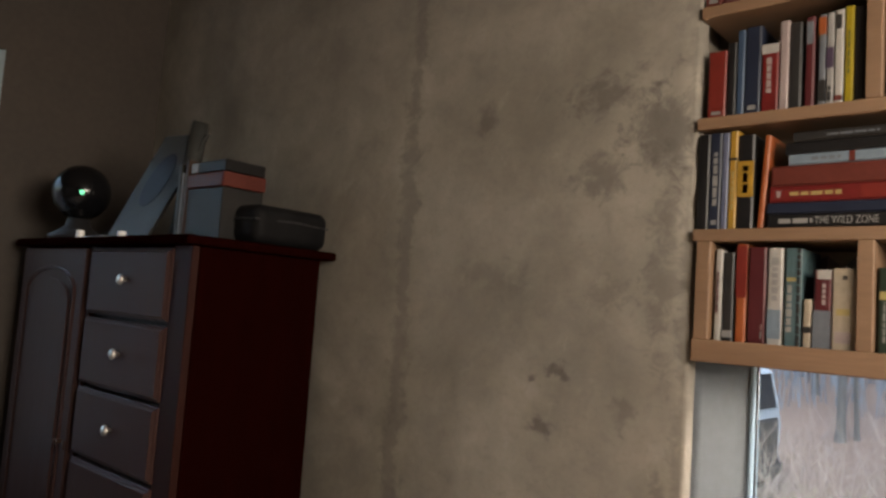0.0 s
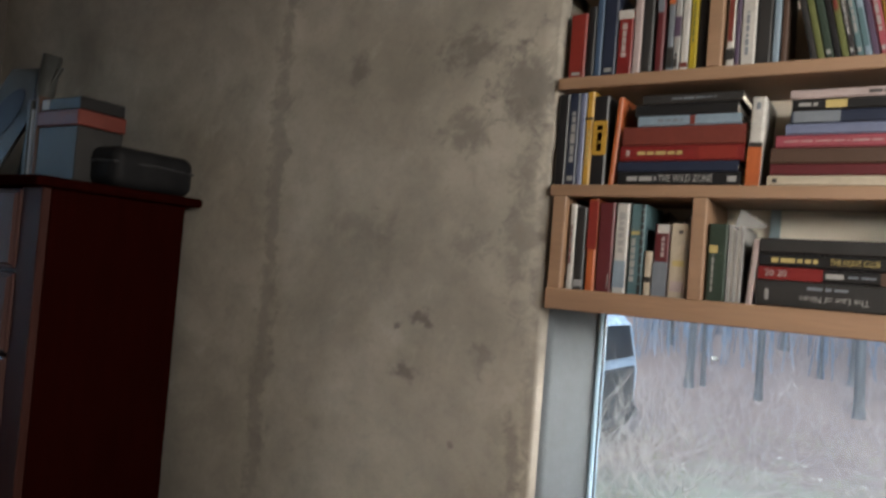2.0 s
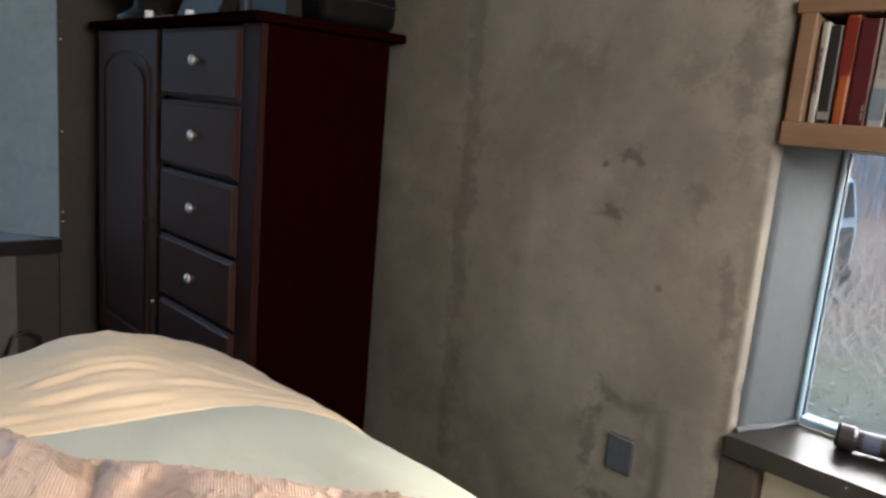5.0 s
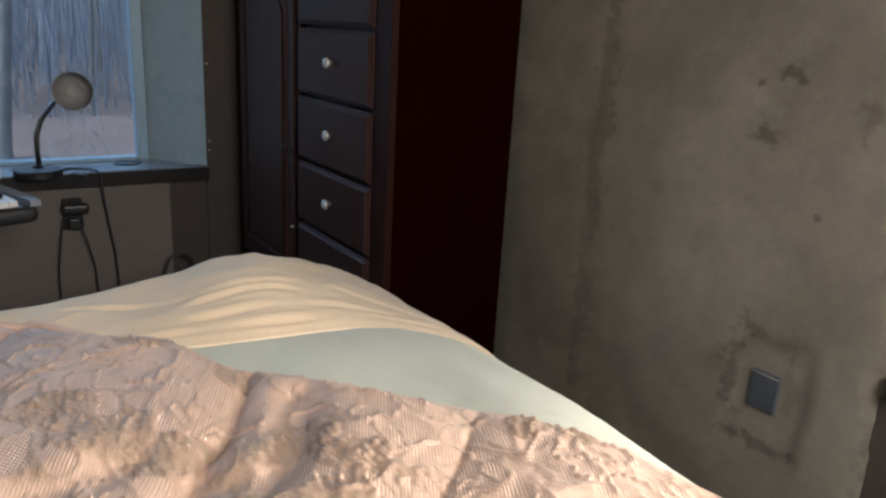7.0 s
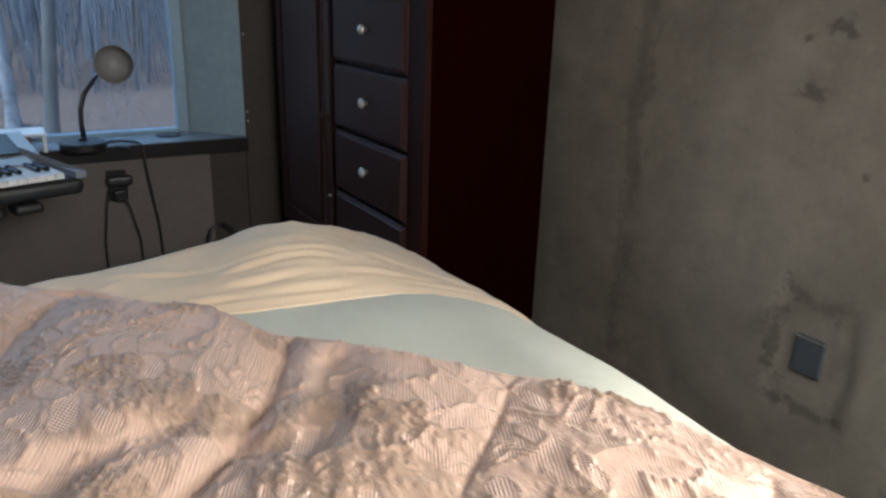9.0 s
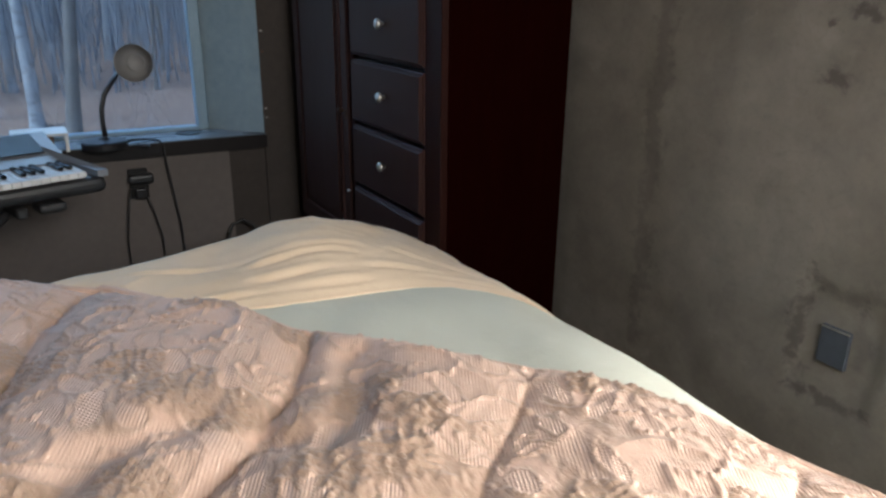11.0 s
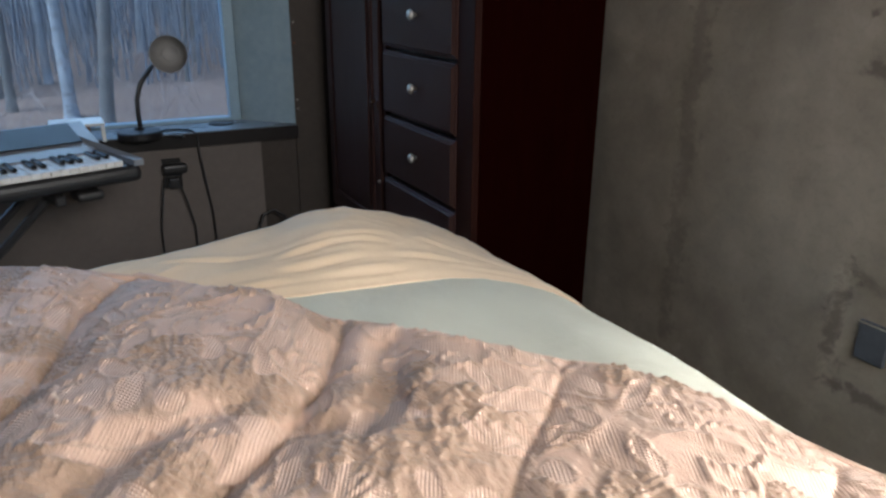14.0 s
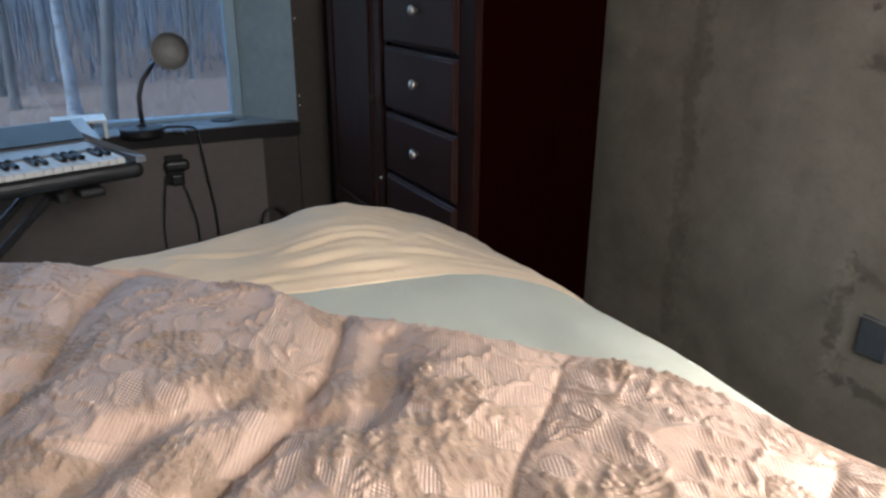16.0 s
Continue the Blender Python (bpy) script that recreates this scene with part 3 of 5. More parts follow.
def book(m, w, h, d, tone, pages="PAPER", bars=(), label="", group="books in the bookcase"):
    """A bound book: spine towards -y, its foot at the origin of m; bars: (foot, head, side, width, tone) as shares of the spine."""
    ob = thing("book", m, label, "book", group)
    r = min(0.003, w * 0.2)
    bm = bmesh.new()
    outline = [(0, d), (0, r), (r, 0), (w - r, 0), (w, r), (w, d), (w - 0.0025, d), (w - 0.0025, 0.004), (0.0025, 0.004), (0.0025, d)]
    prism(bm, outline, "z", 0.0, h)
    part("cover", bm, INK[tone], ob, local=True)
    part("pages", boxed(0.0027, w - 0.0027, 0.0042, d - 0.004, 0.003, h - 0.003), PAPER, ob, local=True)
    for a, b, s, k, c in bars:
        bm = bmesh.new()
        if b - a > 0.15 and k < 0.6:
            # a line of words
            p, rnd = a, random.Random(int(1e4 * (m.translation.x + a + h)))
            while p < b - 0.01:
                q = min(b, p + rnd.uniform(0.035, 0.11))
                kk = k * rnd.uniform(0.65, 0.9)
                box(bm, w * (s - kk / 2), w * (s + kk / 2), -0.0006, 0.0012, h * p, h * q)
                p = q + 0.018
        else:
            box(bm, w * (s - k / 2), w * (s + k / 2), -0.0006, 0.0012, h * a, h * b)
        part("print", bm, INK[c], ob, local=True)
    return ob


def upright(x, z, w, h, tone, lean=0.0, bars=(), d=0.12, y=0.006, label=""):
    m = Matrix.Translation((x, y, z)) @ pose(0, 0, 0, 0, lean, 0)
    if lean < 0:
        m = Matrix.Translation((x, y, z + w * math.sin(radians(-lean)) * 0 + 0.0005)) @ pose(0, 0, 0, 0, lean, 0)
    return book(m, w, h, d, tone, bars=bars, label=label or "upright %s paperback on a pine shelf" % tone)


def lying(x, z, thick, length, tone, bars=(), d=0.15, y=0.004, label=""):
    m = Matrix.Translation((x, y, z + thick)) @ pose(0, 0, 0, 0, 90, 0)
    return book(m, thick, length, d, tone, bars=bars, label=label or "%s hardback lying in a stack" % tone)


def lettering(text, x0, x1, y, z, size, tone, parent, turned=False):
    cu = bpy.data.curves.new("title", "FONT")
    cu.body, cu.size, cu.extrude, cu.align_x, cu.align_y = text, size, 0.0004, "CENTER", "CENTER"
    cu.materials.append(INK[tone])
    ob = new("title", cu)
    bpy.context.view_layer.update()
    k = (x1 - x0) / max(ob.dimensions.x, 1e-4)
    ob.parent = parent
    ob.matrix_parent_inverse = parent.matrix_basis.inverted()
    ob.matrix_basis = Matrix.Translation(((x0 + x1) / 2, y, z)) @ pose(0, 0, 0, 90, 180 if turned else 0, 0) @ Matrix.Diagonal((k, 1, 1, 1))
    if turned:
        ob.matrix_basis = Matrix.Translation(((x0 + x1) / 2, y, z)) @ pose(0, 0, 0, 90, 0, 0) @ pose(0, 0, 0, 0, 0, 180) @ Matrix.Diagonal((k, 1, 1, 1))
    return ob


CAP = ((0.05, 0.10, 0.5, 0.5, "ash"),)
TITLE = ((0.25, 0.8, 0.5, 0.45, "ash"), (0.05, 0.10, 0.5, 0.5, "ash"))
# third shelf, left bay
z = BOARD_TOPS[2]
for x, w, h, tone, bars in ((0.120, 0.036, 0.135, "red", CAP), (0.158, 0.017, 0.148, "black", ()), (0.176, 0.015, 0.170, "blue", ()), (0.192, 0.029, 0.172, "navy", CAP),
                            (0.223, 0.031, 0.132, "crimson", ((0.28, 0.82, 0.45, 0.35, "blush"), (0.86, 1.0, 0.5, 1.0, "white"))), (0.255, 0.017, 0.172, "blush", ()), (0.273, 0.021, 0.165, "charcoal", ()),
                            (0.300, 0.016, 0.170, "maroon", ((0.7, 0.95, 0.5, 0.7, "slate"),)), (0.323, 0.012, 0.170, "slate", ((0.78, 0.97, 0.5, 1.0, "orange"), (0.05, 0.28, 0.5, 1.0, "charcoal"))),
                            (0.336, 0.012, 0.171, "ash", ((0.4, 0.62, 0.5, 0.95, "purple"), (0.05, 0.2, 0.5, 0.5, "charcoal"))), (0.349, 0.015, 0.173, "white", ((0.80, 0.95, 0.5, 0.6, "charcoal"), (0.04, 0.09, 0.5, 0.9, "rust"))),
                            (0.365, 0.015, 0.177, "yellow", ((0.3, 0.75, 0.5, 0.25, "olive"),)), (0.381, 0.018, 0.173, "black", ())):
    upright(x, z, w, h, tone, 0, bars)
# third shelf, right bay: a few upright, then a long row leaning to one side
for x, w, h, tone, bars in ((0.433, 0.015, 0.173, "white", ((0.28, 0.74, 0.5, 0.6, "rust"), (0.80, 0.99, 0.5, 1.0, "slate"), (0.08, 0.2, 0.5, 1.0, "charcoal"))), (0.449, 0.008, 0.164, "purple", ()),
                            (0.458, 0.026, 0.170, "white", ((0.12, 0.60, 0.45, 0.28, "slate"),)), (0.486, 0.025, 0.156, "charcoal", ()), (0.513, 0.012, 0.176, "sky", ()), (0.527, 0.010, 0.16, "brown", ())):
    upright(x, z, w, h, tone, 0, bars)
x = 0.566
for i, (w, tone, bars) in enumerate(((0.010, "charcoal", ()), (0.011, "olive", ()), (0.014, "green", CAP), (0.010, "black", ()), (0.011, "olive", ((0.5, 0.9, 0.5, 0.6, "rust"),)), (0.010, "charcoal", TITLE), (0.011, "teal", TITLE),
                                     (0.011, "sky", ((0.1, 0.5, 0.5, 0.7, "teal"),)), (0.010, "purple", ()), (0.014, "rose", TITLE), (0.012, "amber", ((0.3, 0.7, 0.5, 0.3, "brown"),)), (0.013, "white", ((0.4, 0.8, 0.5, 0.5, "rose"), (0.82, 0.95, 0.5, 1, "olive"))),
                                     (0.012, "black", ()), (0.012, "blush", ((0.55, 0.68, 0.5, 0.8, "charcoal"),)), (0.011, "rose", ()), (0.012, "teal", TITLE), (0.011, "green", ()), (0.013, "slate", TITLE), (0.014, "rust", ()), (0.02, "navy", CAP))):
    lean = -12.5 + 0.08 * i
    upright(x + 0.012, z, w, 0.168 + 0.006 * math.sin(2.1 * i), tone, lean, bars, label="leaning %s paperback in a slanting row" % tone)
    x += w / math.cos(radians(lean)) + 0.0006
for i, (w, tone) in enumerate(((0.03, "red"), (0.025, "navy"), (0.03, "ash"), (0.02, "green"))):
    upright(0.93 + 0.034 * i, z, w, 0.17, tone, 0, TITLE)

# second shelf
z = BOARD_TOPS[1]
for x, w, h, tone, bars in ((0.107, 0.023, 0.190, "black", ()), (0.1305, 0.023, 0.191, "navy", TITLE), (0.154, 0.013, 0.190, "lilac", ()), (0.168, 0.016, 0.192, "amber", ((0.70, 0.725, 0.5, 1.0, "charcoal"), (0.2, 0.6, 0.5, 0.3, "gold"))),
                            (0.185, 0.030, 0.182, "black", ((0.34, 0.72, 0.5, 1.0, "amber"), (0.38, 0.67, 0.5, 0.45, "black")))):
    upright(x, z, w, h, tone, 0, bars)
upright(0.224, z, 0.010, 0.178, "orange", 3.5)


def stack(z, items):
    made = []
    for x, length, thick, tone, bars in items:
        made.append((lying(x, z, thick, length, tone, bars), z + thick / 2))
        z += thick + 0.0005
    return made


def line(a, b, tone, s=0.5, k=0.4):
    return (a, b, s, k, tone)


pile = stack(z, ((0.245, 0.230, 0.026, "black", (line(0.08, 0.33, "ash"), line(0.90, 0.97, "ash"))), (0.243, 0.226, 0.021, "navy", ()), (0.247, 0.231, 0.030, "crimson", (line(0.05, 0.08, "blush"), line(0.15, 0.52, "gold", 0.5, 0.28), line(0.65, 0.95, "red", 0.5, 0.75))),
                 (0.250, 0.229, 0.037, "rust", ()), (0.278, 0.192, 0.020, "sky", (line(0.2, 0.45, "slate"), line(0.52, 0.57, "rust", 0.5, 0.9))), (0.272, 0.19, 0.022, "black", ()), (0.285, 0.185, 0.018, "charcoal", (line(0.3, 0.75, "slate", 0.5, 0.25),))))
lettering("THE WILD ZONE", 0.325, 0.426, 0.0025, pile[0][1], 0.020, "ash", pile[0][0])
ob = upright(0.482, z, 0.024, 0.163, "white", 1.5, ((0.0, 0.44, 0.5, 1.0, "orange"), (0.44, 0.49, 0.5, 1.0, "charcoal"), (0.86, 0.94, 0.5, 0.3, "slate")))
stack(z, ((0.520, 0.200, 0.019, "cream", (line(0.04, 0.08, "charcoal"), line(0.93, 0.96, "charcoal"))), (0.524, 0.205, 0.020, "maroon", ()), (0.523, 0.208, 0.028, "brown", ()), (0.530, 0.232, 0.022, "rose", (line(0.06, 0.5, "blush", 0.5, 0.12), line(0.52, 0.86, "blush", 0.5, 0.15), line(0.9, 0.915, "blush", 0.5, 0.9))),
          (0.545, 0.205, 0.020, "lilac", ()), (0.552, 0.205, 0.022, "navy", (line(0.02, 0.38, "slate", 0.5, 0.9),)), (0.553, 0.205, 0.020, "black", (line(0.05, 0.2, "ash"), line(0.26, 0.42, "gold", 0.5, 0.7), line(0.92, 0.97, "ash", 0.5, 0.2))), (0.550, 0.207, 0.016, "blush", (line(0.58, 0.8, "charcoal", 0.5, 0.4),))))
stack(z, ((0.765, 0.2, 0.026, "black", (line(0.06, 0.3, "ash"),)), (0.766, 0.2, 0.032, "white", ()), (0.77, 0.2, 0.03, "black", ()), (0.77, 0.195, 0.028, "charcoal", ()), (0.772, 0.19, 0.03, "slate", ())))
for i, (w, tone) in enumerate(((0.03, "red"), (0.025, "olive"), (0.03, "ash"), (0.03, "navy"))):
    upright(0.98 + 0.034 * i, z, w, 0.17, tone, 0, TITLE)

# lowest shelf
z = BOARD_TOPS[0]
for x, w, h, tone, bars in ((0.150, 0.013, 0.174, "white", ((0.3, 0.75, 0.4, 0.35, "maroon"),)), (0.1645, 0.021, 0.168, "charcoal", ((0.04, 0.12, 0.5, 0.9, "ash"),)), (0.190, 0.019, 0.185, "orange", ((0.45, 0.98, 0.5, 1.0, "red"),)), (0.212, 0.032, 0.178, "maroon", ((0.05, 0.2, 0.8, 0.1, "ash"),)),
                            (0.247, 0.026, 0.177, "white", ((0.06, 0.36, 0.5, 0.9, "sky"), (0.45, 0.9, 0.5, 0.5, "ash"))), (0.277, 0.028, 0.176, "teal", ((0.14, 0.62, 0.3, 0.4, "ash"), (0.66, 0.70, 0.4, 0.6, "gold"), (0.0, 1.0, 0.85, 0.28, "charcoal")))):
    upright(x, z, w, h, tone, 0, bars)
upright(0.309, z, 0.014, 0.085, "cream", 0, ((0.3, 0.42, 0.5, 1.0, "charcoal"),), label="small cream box standing among the books")
upright(0.326, z, 0.028, 0.138, "maroon", 0, ((0.0, 0.48, 0.5, 1.0, "slate"), (0.88, 1.0, 0.6, 0.8, "white"), (0.55, 0.85, 0.6, 0.25, "blush")), label="dark red and grey booklet with a white label")
upright(0.3555, z, 0.037, 0.141, "cream", 0, ((0.42, 0.5, 0.5, 0.6, "gold"), (0.86, 0.91, 0.55, 0.2, "charcoal"), (0.08, 0.22, 0.5, 0.7, "blush")), label="cream paperback with small print on a pine shelf")
loose = thing("loose_papers", (0.34, 0.15, z), "crumpled white papers pushed behind the books", "papers")
rows = [[(0.29 + 0.1 * u, 0.13 + 0.02 * math.sin(7 * u) + 0.01 * v, z + 0.001 + (0.165 + 0.012 * math.sin(9 * u)) * v) for u in (0, 0.2, 0.4, 0.6, 0.8, 1)] for v in (0, 0.3, 0.6, 0.9, 1)]
ob = part("paper", sheet_mesh(rows), INK["white"], loose)
ob.modifiers.new("thick", "SOLIDIFY").thickness = 0.002
upright(0.426, z, 0.033, 0.143, "green", 0, ((0.62, 0.72, 0.3, 0.45, "gold"), (0.12, 0.6, 0.3, 0.12, "ash")), label="dark green book with a gold emblem")
mags = thing("magazine_bundle", (0.462, 0.01, z), "bundle of white magazines with curled edges", "magazines")
for i in range(5):
    xx = 0.461 + 0.0052 * i
    part("magazine", boxed(xx, xx + 0.0046, 0.012 + 0.002 * (i % 2), 0.15, z + 0.0005, z + 0.142 - 0.004 * (i % 3)), INK["white" if i % 2 else "ash"], mags)
rows = [[(0.462 + 0.045 * u + 0.01 * v, 0.05 + 0.02 * u, z + 0.142 + 0.035 * v - 0.03 * u * v) for u in (0, 0.3, 0.6, 1)] for v in (0, 0.5, 1)]
ob = part("curled_page", sheet_mesh(rows), INK["ash"], mags)
ob.modifiers.new("thick", "SOLIDIFY").thickness = 0.0015
upright(0.496, z, 0.011, 0.118, "blush", 4.0)
pile = stack(z, ((0.514, 0.240, 0.047, "charcoal", (line(0.06, 0.085, "ash", 0.55, 0.4), line(0.34, 0.62, "slate", 0.25, 0.14))), (0.515, 0.225, 0.022, "black", (line(0.0, 0.46, "crimson", 0.5, 1.0), line(0.48, 0.6, "ash"), line(0.63, 0.82, "slate", 0.5, 0.25), line(0.84, 0.99, "brown", 0.5, 1.0))),
                 (0.516, 0.222, 0.024, "black", (line(0.09, 0.42, "gold"), line(0.88, 0.95, "gold", 0.5, 0.2))), (0.516, 0.218, 0.026, "charcoal", ())))
lettering("THE HUNT CLUB", 0.628, 0.702, 0.0025, pile[2][1], 0.015, "gold", pile[2][0])
lettering("20 20", 0.526, 0.562, 0.0022, pile[1][1], 0.016, "blush", pile[1][0])
lettering("The Law of Nines", 0.585, 0.690, 0.0025, pile[0][1] - 0.006, 0.016, "ash", pile[0][0], True)
upright(0.760, z, 0.032, 0.128, "black", 0, ((0.35, 0.95, 0.35, 0.4, "gold"),))
for i, (w, tone) in enumerate(((0.03, "red"), (0.025, "teal"), (0.03, "ash"), (0.03, "navy"), (0.02, "cream"))):
    upright(0.80 + 0.034 * i, z, w, 0.165, tone, 0, TITLE)

# top shelf
z = BOARD_TOPS[3]
for x, w, h, tone in ((0.108, 0.034, 0.19, "rust"), (0.143, 0.034, 0.19, "maroon"), (0.178, 0.033, 0.18, "cream"), (0.212, 0.036, 0.19, "amber"), (0.249, 0.05, 0.20, "rust")):
    upright(x, z, w, h, tone, 0, TITLE)
lying(0.31, z, 0.03, 0.24, "white")
lying(0.55, z, 0.03, 0.24, "slate")

# ---- chest of drawers ----
chest = thing("armoire_chest", (-1.5, -0.24, 0.0), "tall dark mahogany chest with one arched door and five drawers", "chest")
CX0, CX1, CF = -2.055, -0.972, -0.455
part("side_panel", boxed(CX1 - 0.022, CX1, CF + 0.022, -0.052, 0.0, 1.342, bevel=0.002), MAHOGANY_SHADED, chest)
part("side_panel", boxed(CX0, CX0 + 0.022, CF + 0.022, -0.052, 0.0, 1.342, bevel=0.002), MAHOGANY_SHADED, chest)
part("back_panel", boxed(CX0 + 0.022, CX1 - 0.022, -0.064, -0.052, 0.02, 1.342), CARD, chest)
part("top", boxed(CX0 - 0.028, CX1 + 0.026, CF - 0.03, -0.012, 1.343, 1.368, bevel=0.008, seg=3), MAHOGANY_SHADED, chest, smooth=False)
bm = bmesh.new()
for a in ((CX1 - 0.09, CX1 - 0.0, 0.0, 1.342), (CX0, CX0 + 0.02, 0.0, 1.342), (-1.545, -1.522, 0.0, 1.342), (CX0 + 0.02, -1.545, 0.0, 0.30), (-1.522, CX1 - 0.09, 0.0, 0.325)):
    box(bm, a[0], a[1], CF, CF + 0.021, a[2], a[3], bevel=0.002)
part("face_frame", bm, MAHOGANY_LIT, chest)
part("plinth", boxed(CX0 + 0.01, CX1 - 0.01, CF - 0.012, CF - 0.001, 0.0, 0.09, bevel=0.004), MAHOGANY_SHADED, chest)
# added black sheet stands in for the shade behind the front's gaps
part("inside", boxed(CX0 + 0.023, CX1 - 0.023, CF + 0.03, CF + 0.034, 0.02, 1.34), INK["black"], chest)
for i in range(5):
    z1 = 1.336 - 0.2015 * i
    z0 = z1 - 0.190
    x0, x1 = -1.520, -1.056
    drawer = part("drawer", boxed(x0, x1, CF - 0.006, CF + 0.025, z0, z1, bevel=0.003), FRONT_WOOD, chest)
    bm = bmesh.new()
    prism(bm, [(x0 + 0.006, z0 + 0.006), (x1 - 0.006, z0 + 0.006), (x1 - 0.006, z1 - 0.006), (x0 + 0.006, z1 - 0.006)], "y", CF - 0.0135, CF - 0.0065)
    front = [f for f in bm.faces if abs(f.calc_center_median().y - (CF - 0.0135)) < 1e-4]
    bmesh.ops.scale(bm, verts=list({v for f in front for v in f.verts}), vec=(0.976, 1, 0.935), space=Matrix.Translation((-(x0 + x1) / 2, 0, -(z0 + z1) / 2)))
    part("raised_front", bm, FRONT_WOOD, drawer)
    bm = bmesh.new()
    lathe(bm, [(0.0, 0.026), (0.008, 0.0255), (0.0135, 0.022), (0.015, 0.017), (0.013, 0.013), (0.007, 0.010), (0.0055, 0.0), (0.0, 0.0)], Matrix.Translation((-1.275, CF - 0.0135, z1 - 0.0885)) @ pose(0, 0, 0, 90, 0, 0), 16)
    part("knob", bm, NICKEL, drawer, "round silver metal knob", smooth=True)
door = part("door", boxed(CX0 + 0.022, -1.547, CF - 0.012, CF + 0.02, 0.305, 1.336, bevel=0.004), FRONT_WOOD, chest)
DX0, DX1 = CX0 + 0.085, -1.60
arch = [(DX0, 0.37), (DX1, 0.37), (DX1, 1.20)] + [((DX0 + DX1) / 2 + (DX1 - DX0) / 2 * math.cos(a), 1.20 + 0.075 * math.sin(a)) for a in np.linspace(0.25, math.pi - 0.25, 11)] + [(DX0, 1.20)]
bm = bmesh.new()
ring = arch + [arch[0]]
tube(bm, [(x, CF - 0.0125, zz) for x, zz in ring], 0.0075, 6, False)
part("panel_moulding", bm, FRONT_WOOD, door)
bm = bmesh.new()
prism(bm, [(DX0 + 0.03 + (x - DX0) * 0.84, 0.40 + (zz - 0.37) * 0.93) for x, zz in arch], "y", CF - 0.019, CF - 0.0125)
part("door_panel", bm, FRONT_WOOD, door)
bm = bmesh.new()
box(bm, -1.562, -1.549, CF - 0.020, CF - 0.0125, 0.742, 0.772, bevel=0.003)
lathe(bm, [(0.0, 0.02), (0.009, 0.018), (0.006, 0.0)], Matrix.Translation((-1.556, CF - 0.024, 0.770)) @ pose(0, 0, 0, 90, 0, 0), 10)
part("latch", bm, INK["brown"], door, "small worn brass latch")
bm = bmesh.new()
lathe(bm, [(0.0, 0.01), (0.005, 0.008), (0.005, 0.0)], Matrix.Translation((-1.552, CF - 0.012, 0.505)) @ pose(0, 0, 0, 90, 0, 0), 8)
part("catch", bm, NICKEL, door)

# ---- things on the chest ----
T = 1.368
globe = thing("plasma_globe", (-1.83, -0.40, T), "black glossy globe lamp on a dark stand with a green light", "lamp")
bm = bmesh.new()
lathe(bm, [(0.0, 0.0), (0.085, 0.0), (0.088, 0.012), (0.06, 0.028), (0.04, 0.045), (0.035, 0.07), (0.0, 0.07)], Matrix.Translation((-1.795, -0.40, T)))
part("stand", bm, BLACK, globe, smooth=True)
bm = bmesh.new()
bmesh.ops.create_uvsphere(bm, u_segments=36, v_segments=20, radius=0.090, matrix=Matrix.Translation((-1.795, -0.40, T + 0.158)))
part("globe", bm, BLACK_GLOSS, globe, smooth=True)
m, t, b = nt_of("green_light")
b.inputs["Base Color"].default_value = (0.05, 0.5, 0.25, 1)
b.inputs["Emission Color"].default_value = (0.15, 1.0, 0.55, 1)
b.inputs["Emission Strength"].default_value = 0.5
bm = bmesh.new()
toward = (Vector((0.70, -1.40, 1.28)) - Vector((-1.795, -0.40, T + 0.158))).normalized()
lathe(bm, [(0.0, 0.001), (0.005, 0.0005), (0.008, -0.0005)], Matrix.Translation(Vector((-1.795, -0.40, T + 0.158)) + toward * 0.0905) @ toward.to_track_quat("Z", "Y").to_matrix().to_4x4(), 10)
part("light", bm, m, globe, "small green indicator light")

folder = thing("picture_sleeve", (-1.50, -0.36, T), "grey card sleeve with an oval blue picture leaning back", "card sleeve")
bm = boxed(0.0, 0.19, 0.0, 0.012, 0.05, 0.39, bevel=0.002)
bm.transform(Matrix.Translation((-1.645, -0.385, T - 0.0)) @ pose(0, 0, 0, 0, 0, 12) @ Matrix(((1, 0, 0.50, -0.025), (0, 1, 0.16, 0), (0, 0, 1, -0.05), (0, 0, 0, 1))))
part("sleeve", bm, INK["dim"], folder)
bm = bmesh.new()
lathe(bm, [(0.0, 0.001), (0.066, 0.001), (0.07, 0.0)], Matrix.Translation((0.088, -0.002, 0.245)) @ pose(0, 0, 0, 90, 0, 0) @ Matrix.Diagonal((0.72, 1.2, 1, 1)), 28)
bm.transform(Matrix.Translation((-1.645, -0.385, T - 0.0)) @ pose(0, 0, 0, 0, 0, 12) @ Matrix(((1, 0, 0.50, -0.025), (0, 1, 0.16, 0), (0, 0, 1, -0.05), (0, 0, 0, 1))))
part("picture", bm, INK["navy"], folder, "oval blue picture")

for i, (x, w, h, tone) in enumerate(((-1.315, 0.020, 0.225, "dim"), (-1.293, 0.014, 0.20, "ash"), (-1.275, 0.018, 0.235, "brown"))):
    book(Matrix.Translation((x + 0.012, -0.335, T)), w, h, 0.14, tone, label="upright %s book on the chest" % tone, group="things on the chest")
roll = thing("paper_roll", (-1.41, -0.26, T), "pale rolled paper standing behind the books", "paper roll")
bm = bmesh.new()
tube(bm, [(-1.40, -0.27, T + 0.001), (-1.375, -0.262, T + 0.18), (-1.345, -0.255, T + 0.375)], 0.026, 14)
part("roll", bm, INK["dim"], roll, smooth=True)
card_box = thing("game_box", (-1.16, -0.2, T), "grey box with an orange and black lid", "box")
part("box", boxed(-1.248, -1.065, -0.33, -0.20, T, T + 0.150, bevel=0.003), INK["charcoal"], card_box)
